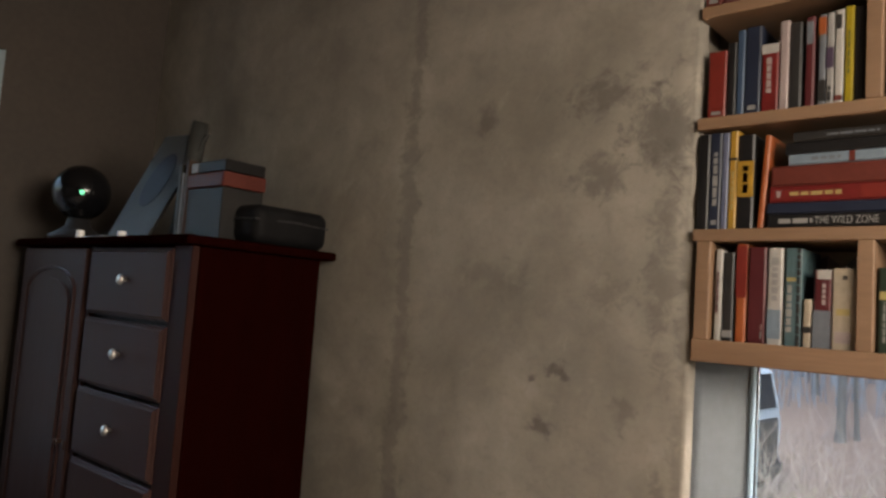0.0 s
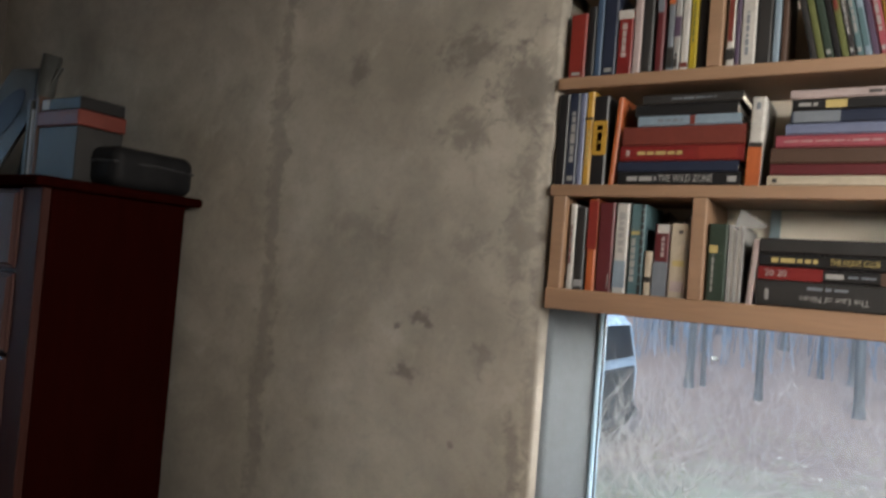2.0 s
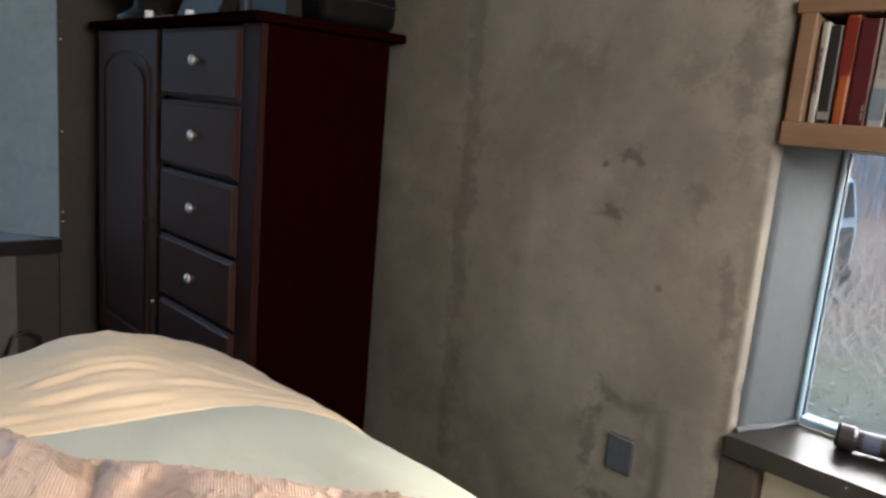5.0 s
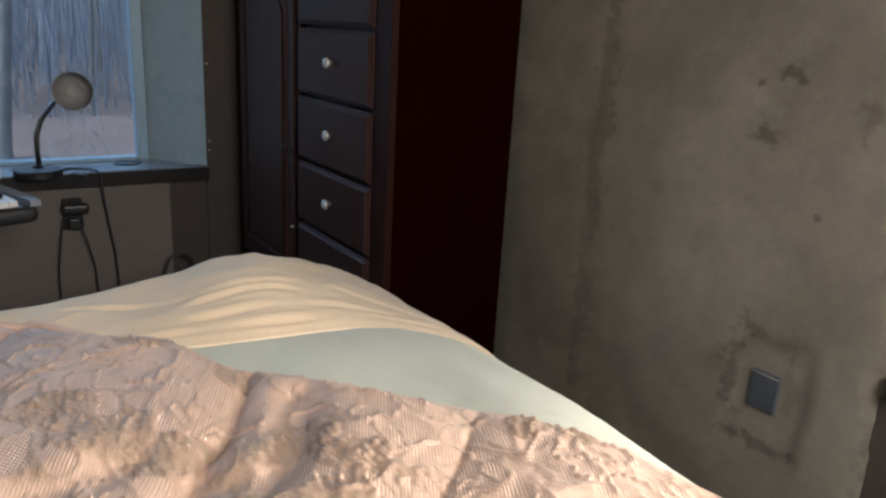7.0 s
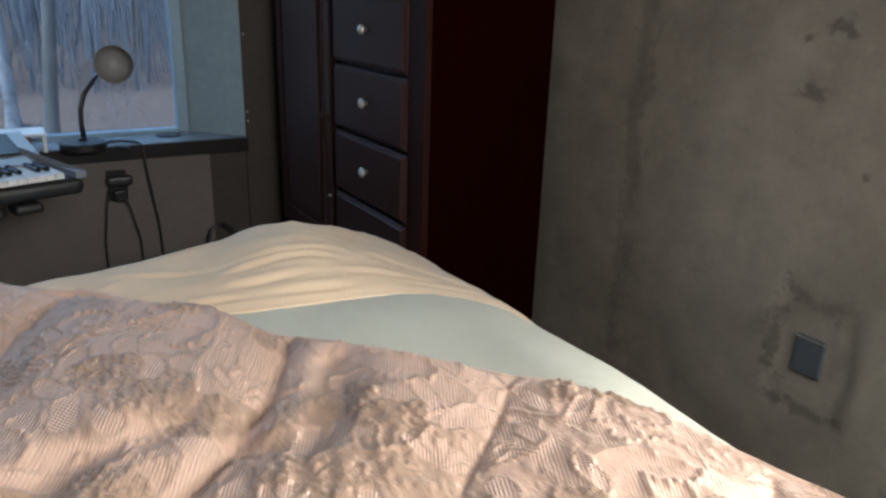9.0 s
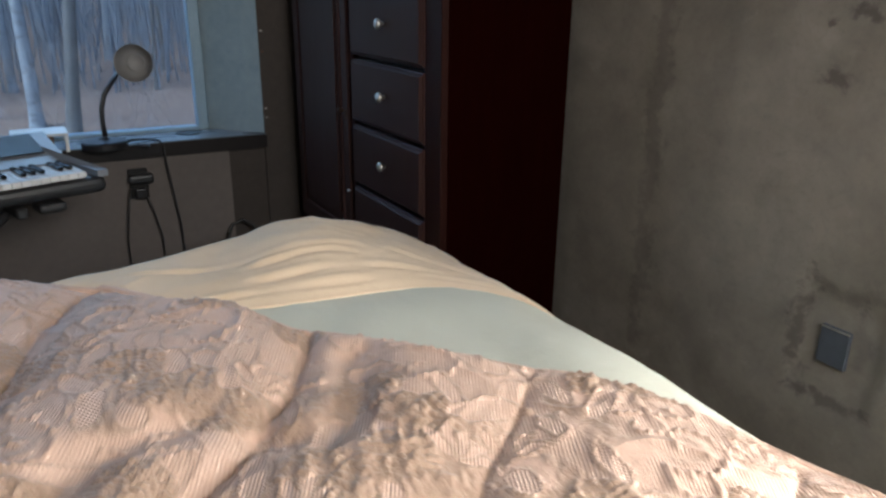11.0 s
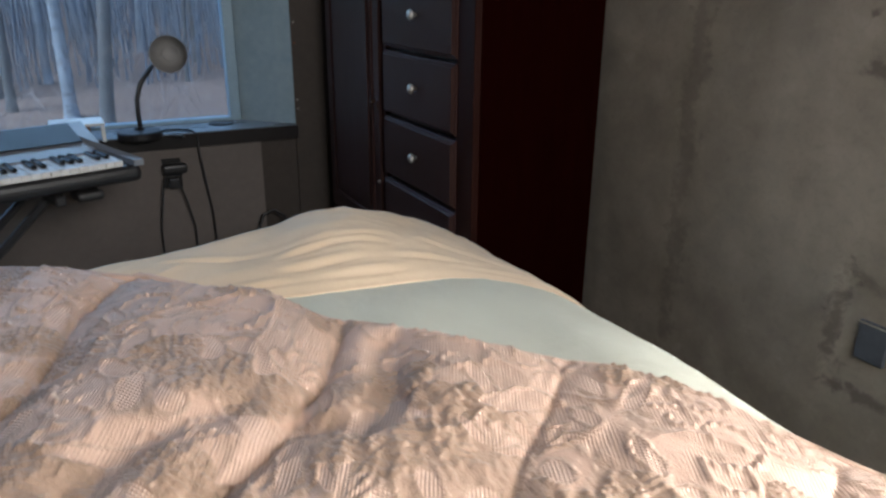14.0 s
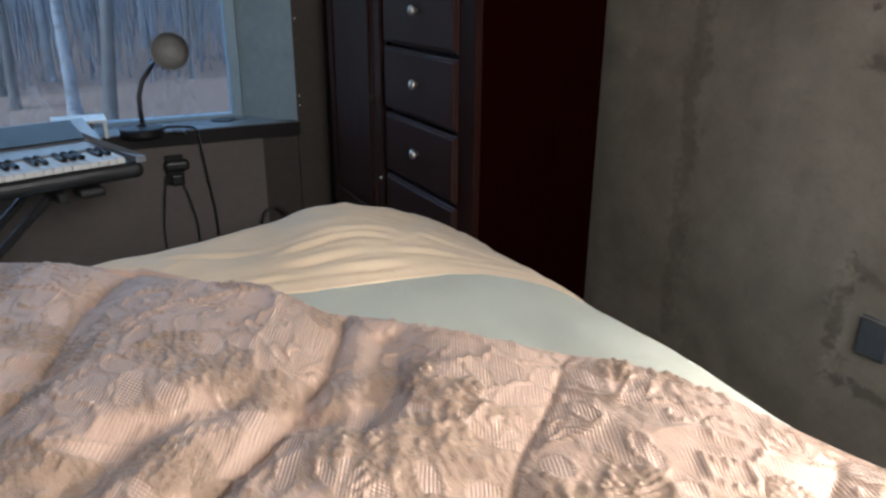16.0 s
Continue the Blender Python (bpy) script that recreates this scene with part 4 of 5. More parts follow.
part("lid", boxed(-1.252, -1.061, -0.334, -0.196, T + 0.151, T + 0.192, bevel=0.003), INK["rust"], card_box)
part("lid_top", boxed(-1.246, -1.064, -0.328, -0.20, T + 0.193, T + 0.226, bevel=0.003), INK["black"], card_box)
part("sticker", boxed(-1.240, -1.205, -0.3292, -0.3284, T + 0.196, T + 0.222), INK["white"], card_box)

pouch = thing("camera_case", (-1.04, -0.16, T), "black soft leather case with rounded edges", "case")
bm = boxed(-1.125, -0.962, -0.285, -0.035, T, T + 0.108, bevel=0.030, seg=5)
part("body", bm, LEATHER, pouch, smooth=True)
bm = bmesh.new()
tube(bm, [(-1.118, -0.286, T + 0.065), (-1.04, -0.288, T + 0.068), (-0.97, -0.284, T + 0.065), (-0.959, -0.16, T + 0.068), (-0.966, -0.04, T + 0.065)], 0.003, 6)
part("zip", bm, BLACK, pouch)
cap = thing("bottle_cap", (-1.72, -0.455, T), "small white plastic bottle cap on the chest", "cap")
bm = bmesh.new()
lathe(bm, [(0.0, 0.022), (0.012, 0.022), (0.013, 0.0), (0.0, 0.0)], Matrix.Translation((-1.62, -0.462, T)), 14)
part("cap", bm, WHITE, cap)
cap = thing("bottle_cap", (-1.5, -0.455, T), "small pale plastic bottle cap on the chest", "cap")
bm = bmesh.new()
lathe(bm, [(0.0, 0.014), (0.011, 0.014), (0.013, 0.0), (0.0, 0.0)], Matrix.Translation((-1.345, -0.462, T)), 14)
part("cap", bm, WHITE, cap)
note = thing("paper_slip", (-1.6, -0.45, T), "flat white paper slip", "paper")
part("slip", boxed(-1.56, -1.42, -0.478, -0.42, T, T + 0.002), INK["white"], note)

# ---- bed ----
MT = 0.50                       # top of the mattress


def over_side(w, extra=0.0):
    """A cloth laid across the bed and over its side: place across and drop."""
    r = 0.06 + extra
    y0 = -0.515
    if w <= y0:
        return w, 0.0
    a = (w - y0) / r
    if a < math.pi / 2:
        return y0 + r * math.sin(a), -r * (1 - math.cos(a))
    return y0 + r, -r - (w - y0 - r * math.pi / 2)


bed = thing("bed", (-0.1, -1.25, 0.0), "wide bed with a mattress on a low base", "bed")
part("base", boxed(-1.03, 0.98, -1.98, -0.55, 0.06, 0.24, bevel=0.01), INK["brown"], bed)
part("mattress", boxed(-1.05, 1.0, -2.0, -0.53, 0.245, MT - 0.012, bevel=0.05, seg=4), MATTRESS, bed, smooth=True)
for x in (-0.98, 0.92):
    for y in (-1.9, -0.62):
        part("leg", boxed(x - 0.03, x + 0.03, y - 0.03, y + 0.03, -0.02, 0.06), INK["black"], bed)

def yellow_edge(y):
    return -0.762 + 0.17 * (y + 1.02) + 3.5 * max(0.0, y + 0.70) ** 2


rows = []
for j in range(121):
    w = -2.0 + 1.80 * j / 120
    y, dz = over_side(w)
    row = []
    for i in range(111):
        x = -0.90 + 1.90 * i / 110
        z = MT + 0.006 * wobble(x, w, 0, 3.5) + 0.0045 * wobble(x, w * 1.6, 1, 7) + 0.0015 * wobble(x + 0.5 * w, w, 2, 22)
        z += 0.026 * math.exp(-((w + 0.60) / 0.09) ** 2) * (0.6 + wobble(x, 0, 4, 2.5)) * smoothstep(-0.75, -0.40, x)
        tuck = yellow_edge(min(w, -0.44))
        z -= 0.035 * smoothstep(tuck - 0.03, tuck - 0.12, x)
        row.append((x, y + 0.008 * wobble(x, 0, w, 3) * (1 if dz else 0), z + dz))
    rows.append(row)
ob = tagged(new("bed_sheet", mesh_of("bed_sheet", sheet_mesh(rows), SHEET, True)), "pale mint green fitted sheet, slightly rumpled", "sheet")
ob.modifiers.new("thick", "SOLIDIFY").thickness = -0.004


def quilt_edge(y):
    x = max(-0.955 + 1.19 * (y + 1.29), -0.955 + 0.52 * (y + 1.29))
    return x + 8.5 * max(0.0, y + 0.67) ** 2 + 0.012 * math.sin(13 * y) + 0.012 * wobble(0, y, 5, 9)


def crest(y):
    return 0.545 + 0.052 * math.exp(-((y + 0.83) / 0.16) ** 2) - 0.70 * max(0.0, y + 0.68) ** 1.5 - 0.024 * smoothstep(-1.12, -1.45, y)


rows = []
for j in range(201):
    w = -2.0 + 1.78 * j / 200
    y, dz = over_side(w, 0.008)
    xe = yellow_edge(min(w, -0.44)) + 0.008 * wobble(0, w, 2, 7)
    row = []
    for i in range(111):
        s = i / 110
        x = xe + (-1.27 - xe) * s
        top = crest(min(y, -0.50))
        lift = smoothstep(xe + 0.004, -1.0, x)
        if x < xe:
            lift = math.sin(0.5 * math.pi * min(1.0, (xe - x) / (xe + 1.0))) ** 1.15
        z = MT + 0.012 + (top - MT - 0.012) * lift
        fall = max(0.0, -1.04 - x)
        z -= 5.5 * fall ** 2 + (2.0 * max(0, -1.16 - x))
        # long folds that run across the bed and fan out from the mound
        fan = (y + 0.85) * 0.9 + 0.0
        f = math.sin(46 * (x + 0.16 * y + 0.03 * wobble(x, y, 0, 5)) + 5 * fan * fan)
        g = math.sin(105 * (x + 0.10 * y + 0.05 * wobble(x, y, 2, 3.5)))
        z += (0.0003 * f * (0.35 + wobble(x, y, 7, 4)) + 0.0007 * g * max(0.0, 0.25 + wobble(x, y, 13, 5))) * min(1.0, lift * 1.6) + 0.006 * wobble(x * 2.2, y, 3, 6) * lift + 0.013 * wobble(x, y, 9, 3.6) * lift + 0.005 * wobble(x, y, 19, 11) * lift
        crease = max(0.0, 1.0 - abs(wobble(x * 1.5 + 0.35 * y, 0.8 * y - 0.5 * x, 21, 6.5)) * 3.2) ** 2
        z += 0.0045 * crease * smoothstep(-0.15, 0.2, wobble(x, y, 27, 5)) * lift
        crease = max(0.0, 1.0 - abs(wobble(x * 1.8 - 0.2 * y, 0.9 * y + 0.6 * x, 33, 11.0)) * 3.4) ** 2
        z += 0.0032 * crease * smoothstep(-1.0, -0.7, y) * lift
        for off, bend, k in ((0.045, 0.05, 1.0), (0.085, 0.12, 0.9), (0.13, -0.10, 0.7), (0.165, 0.25, 0.6)):
            line_x = xe - off * (0.4 + 0.6 * smoothstep(-0.45, -0.72, y)) - bend * (y + 0.95) ** 2 + 0.034 * wobble(off * 90, y, 0, 3.2)
            dd = x - line_x
            k *= smoothstep(-0.15, 0.30, wobble(off * 50, y, 3, 4.0))
            z += k * (0.008 * math.exp(-((dd + 0.011) / 0.011) ** 2) - 0.008 * math.exp(-((dd - 0.005) / 0.006) ** 2)) * min(1.0, lift * 4)
        hem_x = quilt_edge(min(w, -0.44))
        if x > hem_x - 0.05:
            z = max(z - 0.030 * smoothstep(hem_x - 0.05, hem_x + 0.03, x), MT + 0.006)
        row.append((x, y, z + dz - 0.005 * smoothstep(xe - 0.03, xe, x)))
    rows.append(row)
ob = tagged(new("blanket", mesh_of("blanket", sheet_mesh(rows), YELLOW, True)), "pale yellow cotton blanket bunched in a mound at the bed's foot", "blanket")
ob.modifiers.new("thick", "SOLIDIFY").thickness = -0.006


def lattice(seed, n=64):
    return np.random.RandomState(seed).rand(n, n) * 2 - 1


def drift(x, y, scale, seed):
    """Smooth noise from -1 to 1 over arrays of places."""
    g = lattice(seed)
    u, v = x * scale + 31.7, y * scale + 17.3
    i, j = np.floor(u).astype(int), np.floor(v).astype(int)
    fu, fv = u - i, v - j
    fu, fv = fu * fu * (3 - 2 * fu), fv * fv * (3 - 2 * fv)
    i0, i1, j0, j1 = i % 64, (i + 1) % 64, j % 64, (j + 1) % 64
    return (g[i0, j0] * (1 - fu) + g[i1, j0] * fu) * (1 - fv) + (g[i0, j1] * (1 - fu) + g[i1, j1] * fu) * fv


def ease(a, b, x):
    k = np.clip((x - a) / (b - a), 0, 1)
    return k * k * (3 - 2 * k)


def from_line(x, y, pts):
    """Distance of places from a line of points."""
    best = np.full(x.shape, 9.0)
    for (ax, ay), (bx, by) in zip(pts, pts[1:]):
        k = np.clip(((x - ax) * (bx - ax) + (y - ay) * (by - ay)) / ((bx - ax) ** 2 + (by - ay) ** 2), 0, 1)
        best = np.minimum(best, np.hypot(x - ax - k * (bx - ax), y - ay - k * (by - ay)))
    return best


# quilting seams, from the hem inwards, and two hollows where the cloth sags
SEAMS = (((-0.97, -1.29), (-0.77, -1.405), (-0.61, -1.475), (-0.46, -1.54), (0.2, -1.80)), ((-0.56, -0.98), (-0.36, -1.085), (-0.25, -1.155), (-0.18, -1.245), (0.02, -1.46), (0.3, -1.75)),
         ((-0.24, -0.67), (-0.10, -0.835), (-0.01, -0.935), (0.10, -1.05), (0.5, -1.5)), ((0.18, -0.55), (0.24, -0.70), (0.34, -0.83), (0.6, -1.1)), ((-1.09, -1.62), (-0.8, -1.74), (-0.4, -1.9)))
HOLLOWS = (((-0.215, -1.455), (-0.28, -1.365), (-0.325, -1.22)), ((-0.245, -1.155), (-0.195, -1.08), (-0.25, -1.02), (-0.40, -0.955)))

NJ, NI = 470, 440
across = np.concatenate([np.linspace(-2.0, -1.64, 30, endpoint=False), np.linspace(-1.64, -0.30, NJ - 30)])
along = np.concatenate([np.linspace(0, 1, NI - 40, endpoint=False), np.linspace(1, 2, 40)])
edge, side_y, drop = [], [], []
for w in across:
    yy, dz = over_side(w, 0.022)
    edge.append(quilt_edge(min(w, -0.44)) + max(0.0, w + 0.44) * 0.5 + 0.026 * math.exp(-((w + 1.0) / 0.035) ** 2) - 0.022 * math.exp(-((w + 1.09) / 0.04) ** 2) - 0.03 * smoothstep(-1.33, -1.45, w))
    side_y.append(yy)
    drop.append(dz)
edge, side_y, drop = (np.array(k)[:, None] for k in (edge, side_y, drop))
wide = np.maximum(0.36, edge + 0.1)
QX = np.where(along[None] <= 1, edge + (wide - edge) * along[None], wide + (1.0 - wide) * (along[None] - 1))
QW = np.repeat(across[:, None], len(along), 1)
inward = QX - edge

# puffs between the seams
sx = QX + 0.012 * drift(QX, QW, 9, 3)
sw = QW + 0.012 * drift(QX, QW, 9, 4)
near = np.full(QX.shape, 9.0)
groove = near.copy()
for pts, slack in zip(SEAMS, (0.004, 0.002, 0.022, 0.022, 0.004)):
    d = from_line(sx, sw, pts)
    near = np.minimum(near, np.hypot(d, slack))
    groove = np.minimum(groove, d)
QZ = 0.036 * (1 - np.exp(-near / 0.048)) - 0.006 * np.exp(-(groove / 0.006) ** 2)
QZ += 0.004 * drift(QX + 0.6 * QW, QW - 0.5 * QX, 34, 8) * np.exp(-(near / 0.035) ** 2)
for pts in HOLLOWS:
    QZ -= 0.024 * np.exp(-(from_line(sx, sw, pts) / 0.040) ** 2)
QZ += 0.006 * drift(QX, QW, 5.0, 11) + 0.004 * drift(QX, QW, 11.0, 12) + 0.0022 * drift(QX, QW, 26.0, 13)
wrinkle = np.clip(1 - np.abs(drift(QX + 0.3 * QW, QW - 0.4 * QX, 8.0, 15)) * 3.5, 0, 1)
QZ += 0.004 * wrinkle ** 2

# raised weave: flowers, leaves with corded edges, scrolls and netted ribbons
relief, RIB, NET, BLOOM = (np.zeros(QX.shape) for _ in range(4))
brng = random.Random(21)


def local(cx, cy, turn):
    c, n = math.cos(turn), math.sin(turn)
    return (QX - cx) * c + (QW - cy) * n, (QW - cy) * c - (QX - cx) * n


def woven_flower(cx, cy, size, turn):
    a, b_ = local(cx, cy, turn)
    r, th = np.hypot(a, b_), np.arctan2(b_, a)
    r = r * (1 + 0.10 * drift(QX, QW, 30, 31))
    up = np.zeros(QX.shape)
    for k, (ring, n) in enumerate(((0.14, 5), (0.34, 9), (0.56, 13), (0.78, 17), (0.97, 21))):
        off = (th * n / (2 * math.pi) + 0.37 * k) % 1.0 - 0.5
        width = ring * size * 2 * math.pi / n
        petal = np.exp(-((r - ring * size) / (0.10 * size)) ** 2) * np.exp(-(off * width / (0.28 * width)) ** 2) - 0.35 * np.exp(-((r - ring * size) / (0.08 * size)) ** 2) * np.exp(-(off * width / (0.10 * width)) ** 2)
        up = np.maximum(up, petal)
    reach = ease(1.12, 0.92, r / size)
    relief[:] = np.maximum(relief, 0.0068 * up * reach * (0.7 + 0.5 * drift(QX, QW, 45, 32)))
    BLOOM[:] = np.maximum(BLOOM, reach)
    RIB[:] = RIB * (1 - reach)
    NET[:] = NET * (1 - reach)


def woven_leaf(cx, cy, long, broad, turn, netted=False):
    a, b_ = local(cx, cy, turn)
    b_ = b_ - 0.18 * broad * np.sin(a / long * 3)
    d = np.sqrt((a / long) ** 2 + (b_ / broad) ** 2)
    d = d * (1 + 0.16 * drift(QX, QW, 38, 34))
    inside = ease(1.0, 0.80, d)
    cord = np.exp(-((d - 1.0) / (0.0045 / broad)) ** 2)
    dash = 0.65 + 0.35 * np.sign(np.sin((a + b_) * 2 * math.pi / 0.013))
    relief[:] = np.maximum(relief * (1 - inside * 0.8), 0.0036 * cord * dash * ease(-0.5, 0.3, drift(QX, QW, 28, 33)))
    (NET if netted else RIB)[:] = np.maximum((NET if netted else RIB), inside)
    (RIB if netted else NET)[:] *= 1 - inside
    BLOOM[:] = np.maximum(BLOOM * (1 - inside), 0.6 * np.clip(cord, 0, 1) * (1 - inside))


def woven_scroll(cx, cy, size, turn, hand):
    pts = []
    for k in range(18):
        ang = turn + hand * 0.36 * k
        r = size * (1 - 0.045 * k)
        pts.append((cx + r * math.cos(ang), cy + r * math.sin(ang)))
    d = from_line(QX + 0.006 * drift(QX, QW, 40, 5), QW, pts)
    dash = 0.6 + 0.4 * np.sin((0.47 * QX + 0.88 * QW) * 2 * math.pi / 0.014)
    relief[:] = np.maximum(relief, 0.0060 * np.exp(-(d / 0.0055) ** 2) * dash)
    band = np.exp(-((d - 0.012) / 0.012) ** 2)
    RIB[:] = np.maximum(RIB, 0.7 * band)


def woven_ribbon(pts, half, netted):
    d = from_line(QX, QW, pts)
    inside = ease(half, half * 0.85, d)
    relief[:] = np.maximum(relief, 0.0042 * np.exp(-((d - half) / 0.005) ** 2) + 0.0012 * inside)
    (NET if netted else RIB)[:] = np.maximum((NET if netted else RIB), inside)


woven_ribbon(((-0.60, -1.06), (-0.50, -1.10), (-0.44, -1.15), (-0.31, -1.165)), 0.030, True)
woven_ribbon(((-0.47, -1.19), (-0.34, -1.23), (-0.22, -1.21), (-0.10, -1.31)), 0.028, False)
woven_leaf(-0.475, -1.063, 0.088, 0.030, 2.65)
woven_leaf(-0.405, -1.43, 0.062, 0.036, 2.70)
woven_leaf(-0.355, -1.312, 0.036, 0.026, 2.6)
woven_leaf(-0.13, -1.01, 0.085, 0.028, 2.6)
woven_scroll(-0.43, -1.43, 0.075, 0.6, 1)
placed = [(-0.41, -1.25), (-0.095, -1.13), (-0.13, -0.93), (-0.565, -1.44), (-0.20, -1.36), (-0.48, -1.06), (-0.35, -1.31), (-0.40, -1.43), (-0.45, -1.15), (-0.05, -1.28)]
for cx, cy, size in ((-0.41, -1.25, 0.070), (-0.095, -1.12, 0.062), (-0.13, -0.93, 0.064), (-0.575, -1.43, 0.058), (-0.19, -1.345, 0.055)):
    woven_flower(cx, cy, size, brng.uniform(0, 6.28))
for _ in range(1500):
    cy = brng.uniform(-1.66, -0.42)
    cx = brng.uniform(quilt_edge(cy) + 0.03, 0.42)
    if min(math.hypot(cx - q[0], cy - q[1]) for q in placed) < 0.062:
        continue
    placed.append((cx, cy))
    kind = brng.choice(("flower", "flower", "leaf", "leaf", "net", "scroll", "spray"))
    turn = brng.gauss(2.6, 0.5)
    if kind == "flower":
        woven_flower(cx, cy, brng.uniform(0.034, 0.060), brng.uniform(0, 6.28))
    elif kind in ("leaf", "net"):
        woven_leaf(cx, cy, brng.uniform(0.030, 0.070), brng.uniform(0.012, 0.026), turn, kind == "net")
    elif kind == "scroll":
        woven_scroll(cx, cy, brng.uniform(0.04, 0.07), brng.uniform(0, 6.28), brng.choice((-1, 1)))
    else:
        for k in range(5):
            ang = turn + (k - 2) * 0.55
            woven_leaf(cx + 0.035 * math.cos(ang), cy + 0.035 * math.sin(ang), 0.030, 0.010, ang)
# ribbed and crinkled grounds between the figures
ground_rib = ease(0.05, 0.25, drift(QX, QW, 9.0, 41)) * (1 - ease(0.1, 0.5, np.maximum(BLOOM, NET)))
RIB[:] = np.maximum(RIB, 0.75 * ground_rib)
crinkled = ease(-0.25, 0.2, drift(QX, QW, 16.0, 43)) * (1 - np.clip(RIB + NET, 0, 1))
BLOOM[:] = np.maximum(BLOOM, 0.8 * crinkled)
run, cut = 0.47 * QW - 0.88 * QX, 0.47 * QX + 0.88 * QW
relief += 0.0042 * BLOOM * np.clip(drift(0.42 * run, cut, 85.0, 44) + 0.6 * drift(0.5 * run, cut, 140.0, 45), -0.4, 1)

# what the quilt lies on: the sheet, or the yellow blanket pressed down under it
xe = np.array([[yellow_edge(min(w, -0.44))] for w in across])
top = np.array([[crest(min(w, -0.50))] for w in across])
lift = np.sin(0.5 * math.pi * np.clip((xe - QX) / (xe + 1.0), 0, 1)) ** 1.15
under = np.where(QX < xe, MT + 0.010 + (top - MT - 0.012) * lift - 0.030 * ease(-0.03, 0.05, inward), MT)
under = np.maximum(under, MT + 0.010)
calm = ease(-0.02, 0.09, inward) * (0.4 + 0.6 * ease(-0.48, -0.70, side_y))
QZ = under + 0.005 + np.maximum(QZ + 0.010, 0.0) * (0.22 + 0.78 * calm) + relief * (0.5 + 0.5 * ease(0.0, 0.02, inward)) + 0.005 * np.exp(-(inward / 0.014) ** 2)
QZ += 0.010 * np.exp(-((side_y + 1.42) / 0.26) ** 2) * ease(0.9, 0.2, QX)
QZ += drop
QY = side_y + 0.35 * relief * (drop < -0.02)
cells = np.arange(QX.size).reshape(QX.shape)
faces = np.stack([cells[:-1, :-1], cells[:-1, 1:], cells[1:, 1:], cells[1:, :-1]], -1).reshape(-1, 4)
quilt_mesh = bpy.data.meshes.new("quilt")
quilt_mesh.from_pydata(np.stack([QX, np.broadcast_to(QY, QX.shape), QZ], -1).reshape(-1, 3).tolist(), [], faces.tolist())
for name, field in (("rib", RIB), ("net", NET), ("bloom", BLOOM)):
    quilt_mesh.attributes.new(name, "FLOAT", "POINT").data.foreach_set("value", np.clip(field, 0, 1).ravel().astype(np.float32))
quilt_mesh.polygons.foreach_set("use_smooth", [True] * len(quilt_mesh.polygons))
quilt_mesh.materials.append(BROCADE)
quilt = tagged(new("quilt", quilt_mesh), "dusty pink brocade quilt with raised flowers, thrown over the bed", "quilt")
bm = bmesh.new()
tube(bm, [(QX[j, 0] + 0.003, float(side_y[j, 0]), QZ[j, 0] - 0.009) for j in range(0, len(across), 3)], 0.0095, 8)
part("hem", bm, BROCADE, quilt, smooth=True)

# ---- desk lamp on the west sill ----
lamp = thing("desk_lamp", (-2.11, -1.14, SILL_W), "black gooseneck desk lamp with a round shade on the sill", "lamp")
L = Vector((-2.10, -1.138, SILL_W + 0.003))
bm = bmesh.new()
lathe(bm, [(0.0, 0.0), (0.072, 0.0), (0.074, 0.006), (0.074, 0.022), (0.070, 0.027), (0.02, 0.031), (0.012, 0.04), (0.0, 0.04)], Matrix.Translation(L), 32)
part("base", bm, BLACK, lamp, smooth=False)
bm = bmesh.new()
neck = [(-2.11, -1.132, SILL_W + 0.03), (-2.112, -1.134, 0.69), (-2.112, -1.132, 0.74), (-2.114, -1.116, 0.79), (-2.124, -1.088, 0.825), (-2.160, -1.066, 0.845), (-2.205, -1.030, 0.866), (-2.222, -0.990, 0.880)]
tube(bm, neck, 0.0085, 10)
part("gooseneck", bm, BLACK, lamp, smooth=True)
aim = Vector((0.97, -0.28, 0.06)).normalized()
HM = Matrix.Translation((-2.150, -1.000, 0.885)) @ aim.to_track_quat("Z", "Y").to_matrix().to_4x4() @ Matrix.Scale(0.86, 4)
bm = bmesh.new()
lathe(bm, [(0.075, 0.055), (0.073, 0.03), (0.062, -0.005), (0.042, -0.035), (0.026, -0.05), (0.022, -0.075), (0.0, -0.077)], HM, 32)
lathe(bm, [(0.075, 0.055), (0.0715, 0.0545)], HM, 32)
shade = part("shade", bm, SILVER, lamp, "round metal shade", smooth=True)
bm = bmesh.new()
lathe(bm, [(0.0715, 0.0545), (0.069, 0.03), (0.058, -0.003), (0.038, -0.03), (0.0, -0.038)], HM, 32)
part("reflector", bm, LAMP_INSIDE, shade, "pale inside of the shade", smooth=True)
bm = bmesh.new()
lathe(bm, [(0.030, -0.020), (0.034, -0.018), (0.034, -0.030)], HM, 24)
part("collar", bm, LAMP_INSIDE, shade, smooth=True)

# cables, socket and plugs below the west sill
cable = thing("lamp_cable", (-2.12, -1.0, SILL_W), "thin black cable running over the sill and down", "cable")
bm = bmesh.new()
pts = [(-2.13, -1.08, SILL_W + 0.009), (-2.20, -1.04, SILL_W + 0.007), (-2.19, -0.99, SILL_W + 0.007), (-2.14, -0.955, SILL_W + 0.007), (-2.116, -0.945, SILL_W - 0.003), (-2.113, -0.943, 0.53), (-2.115, -0.93, 0.42), (-2.118, -0.915, 0.30), (-2.115, -0.91, 0.12), (-2.10, -0.91, 0.0)]
tube(bm, pts, 0.0042, 6)
part("cable", bm, BLACK, cable, smooth=True)
socket = thing("wall_socket", (W, -1.04, 0.46), "dark wall socket with two black plugs and hanging cords", "socket")
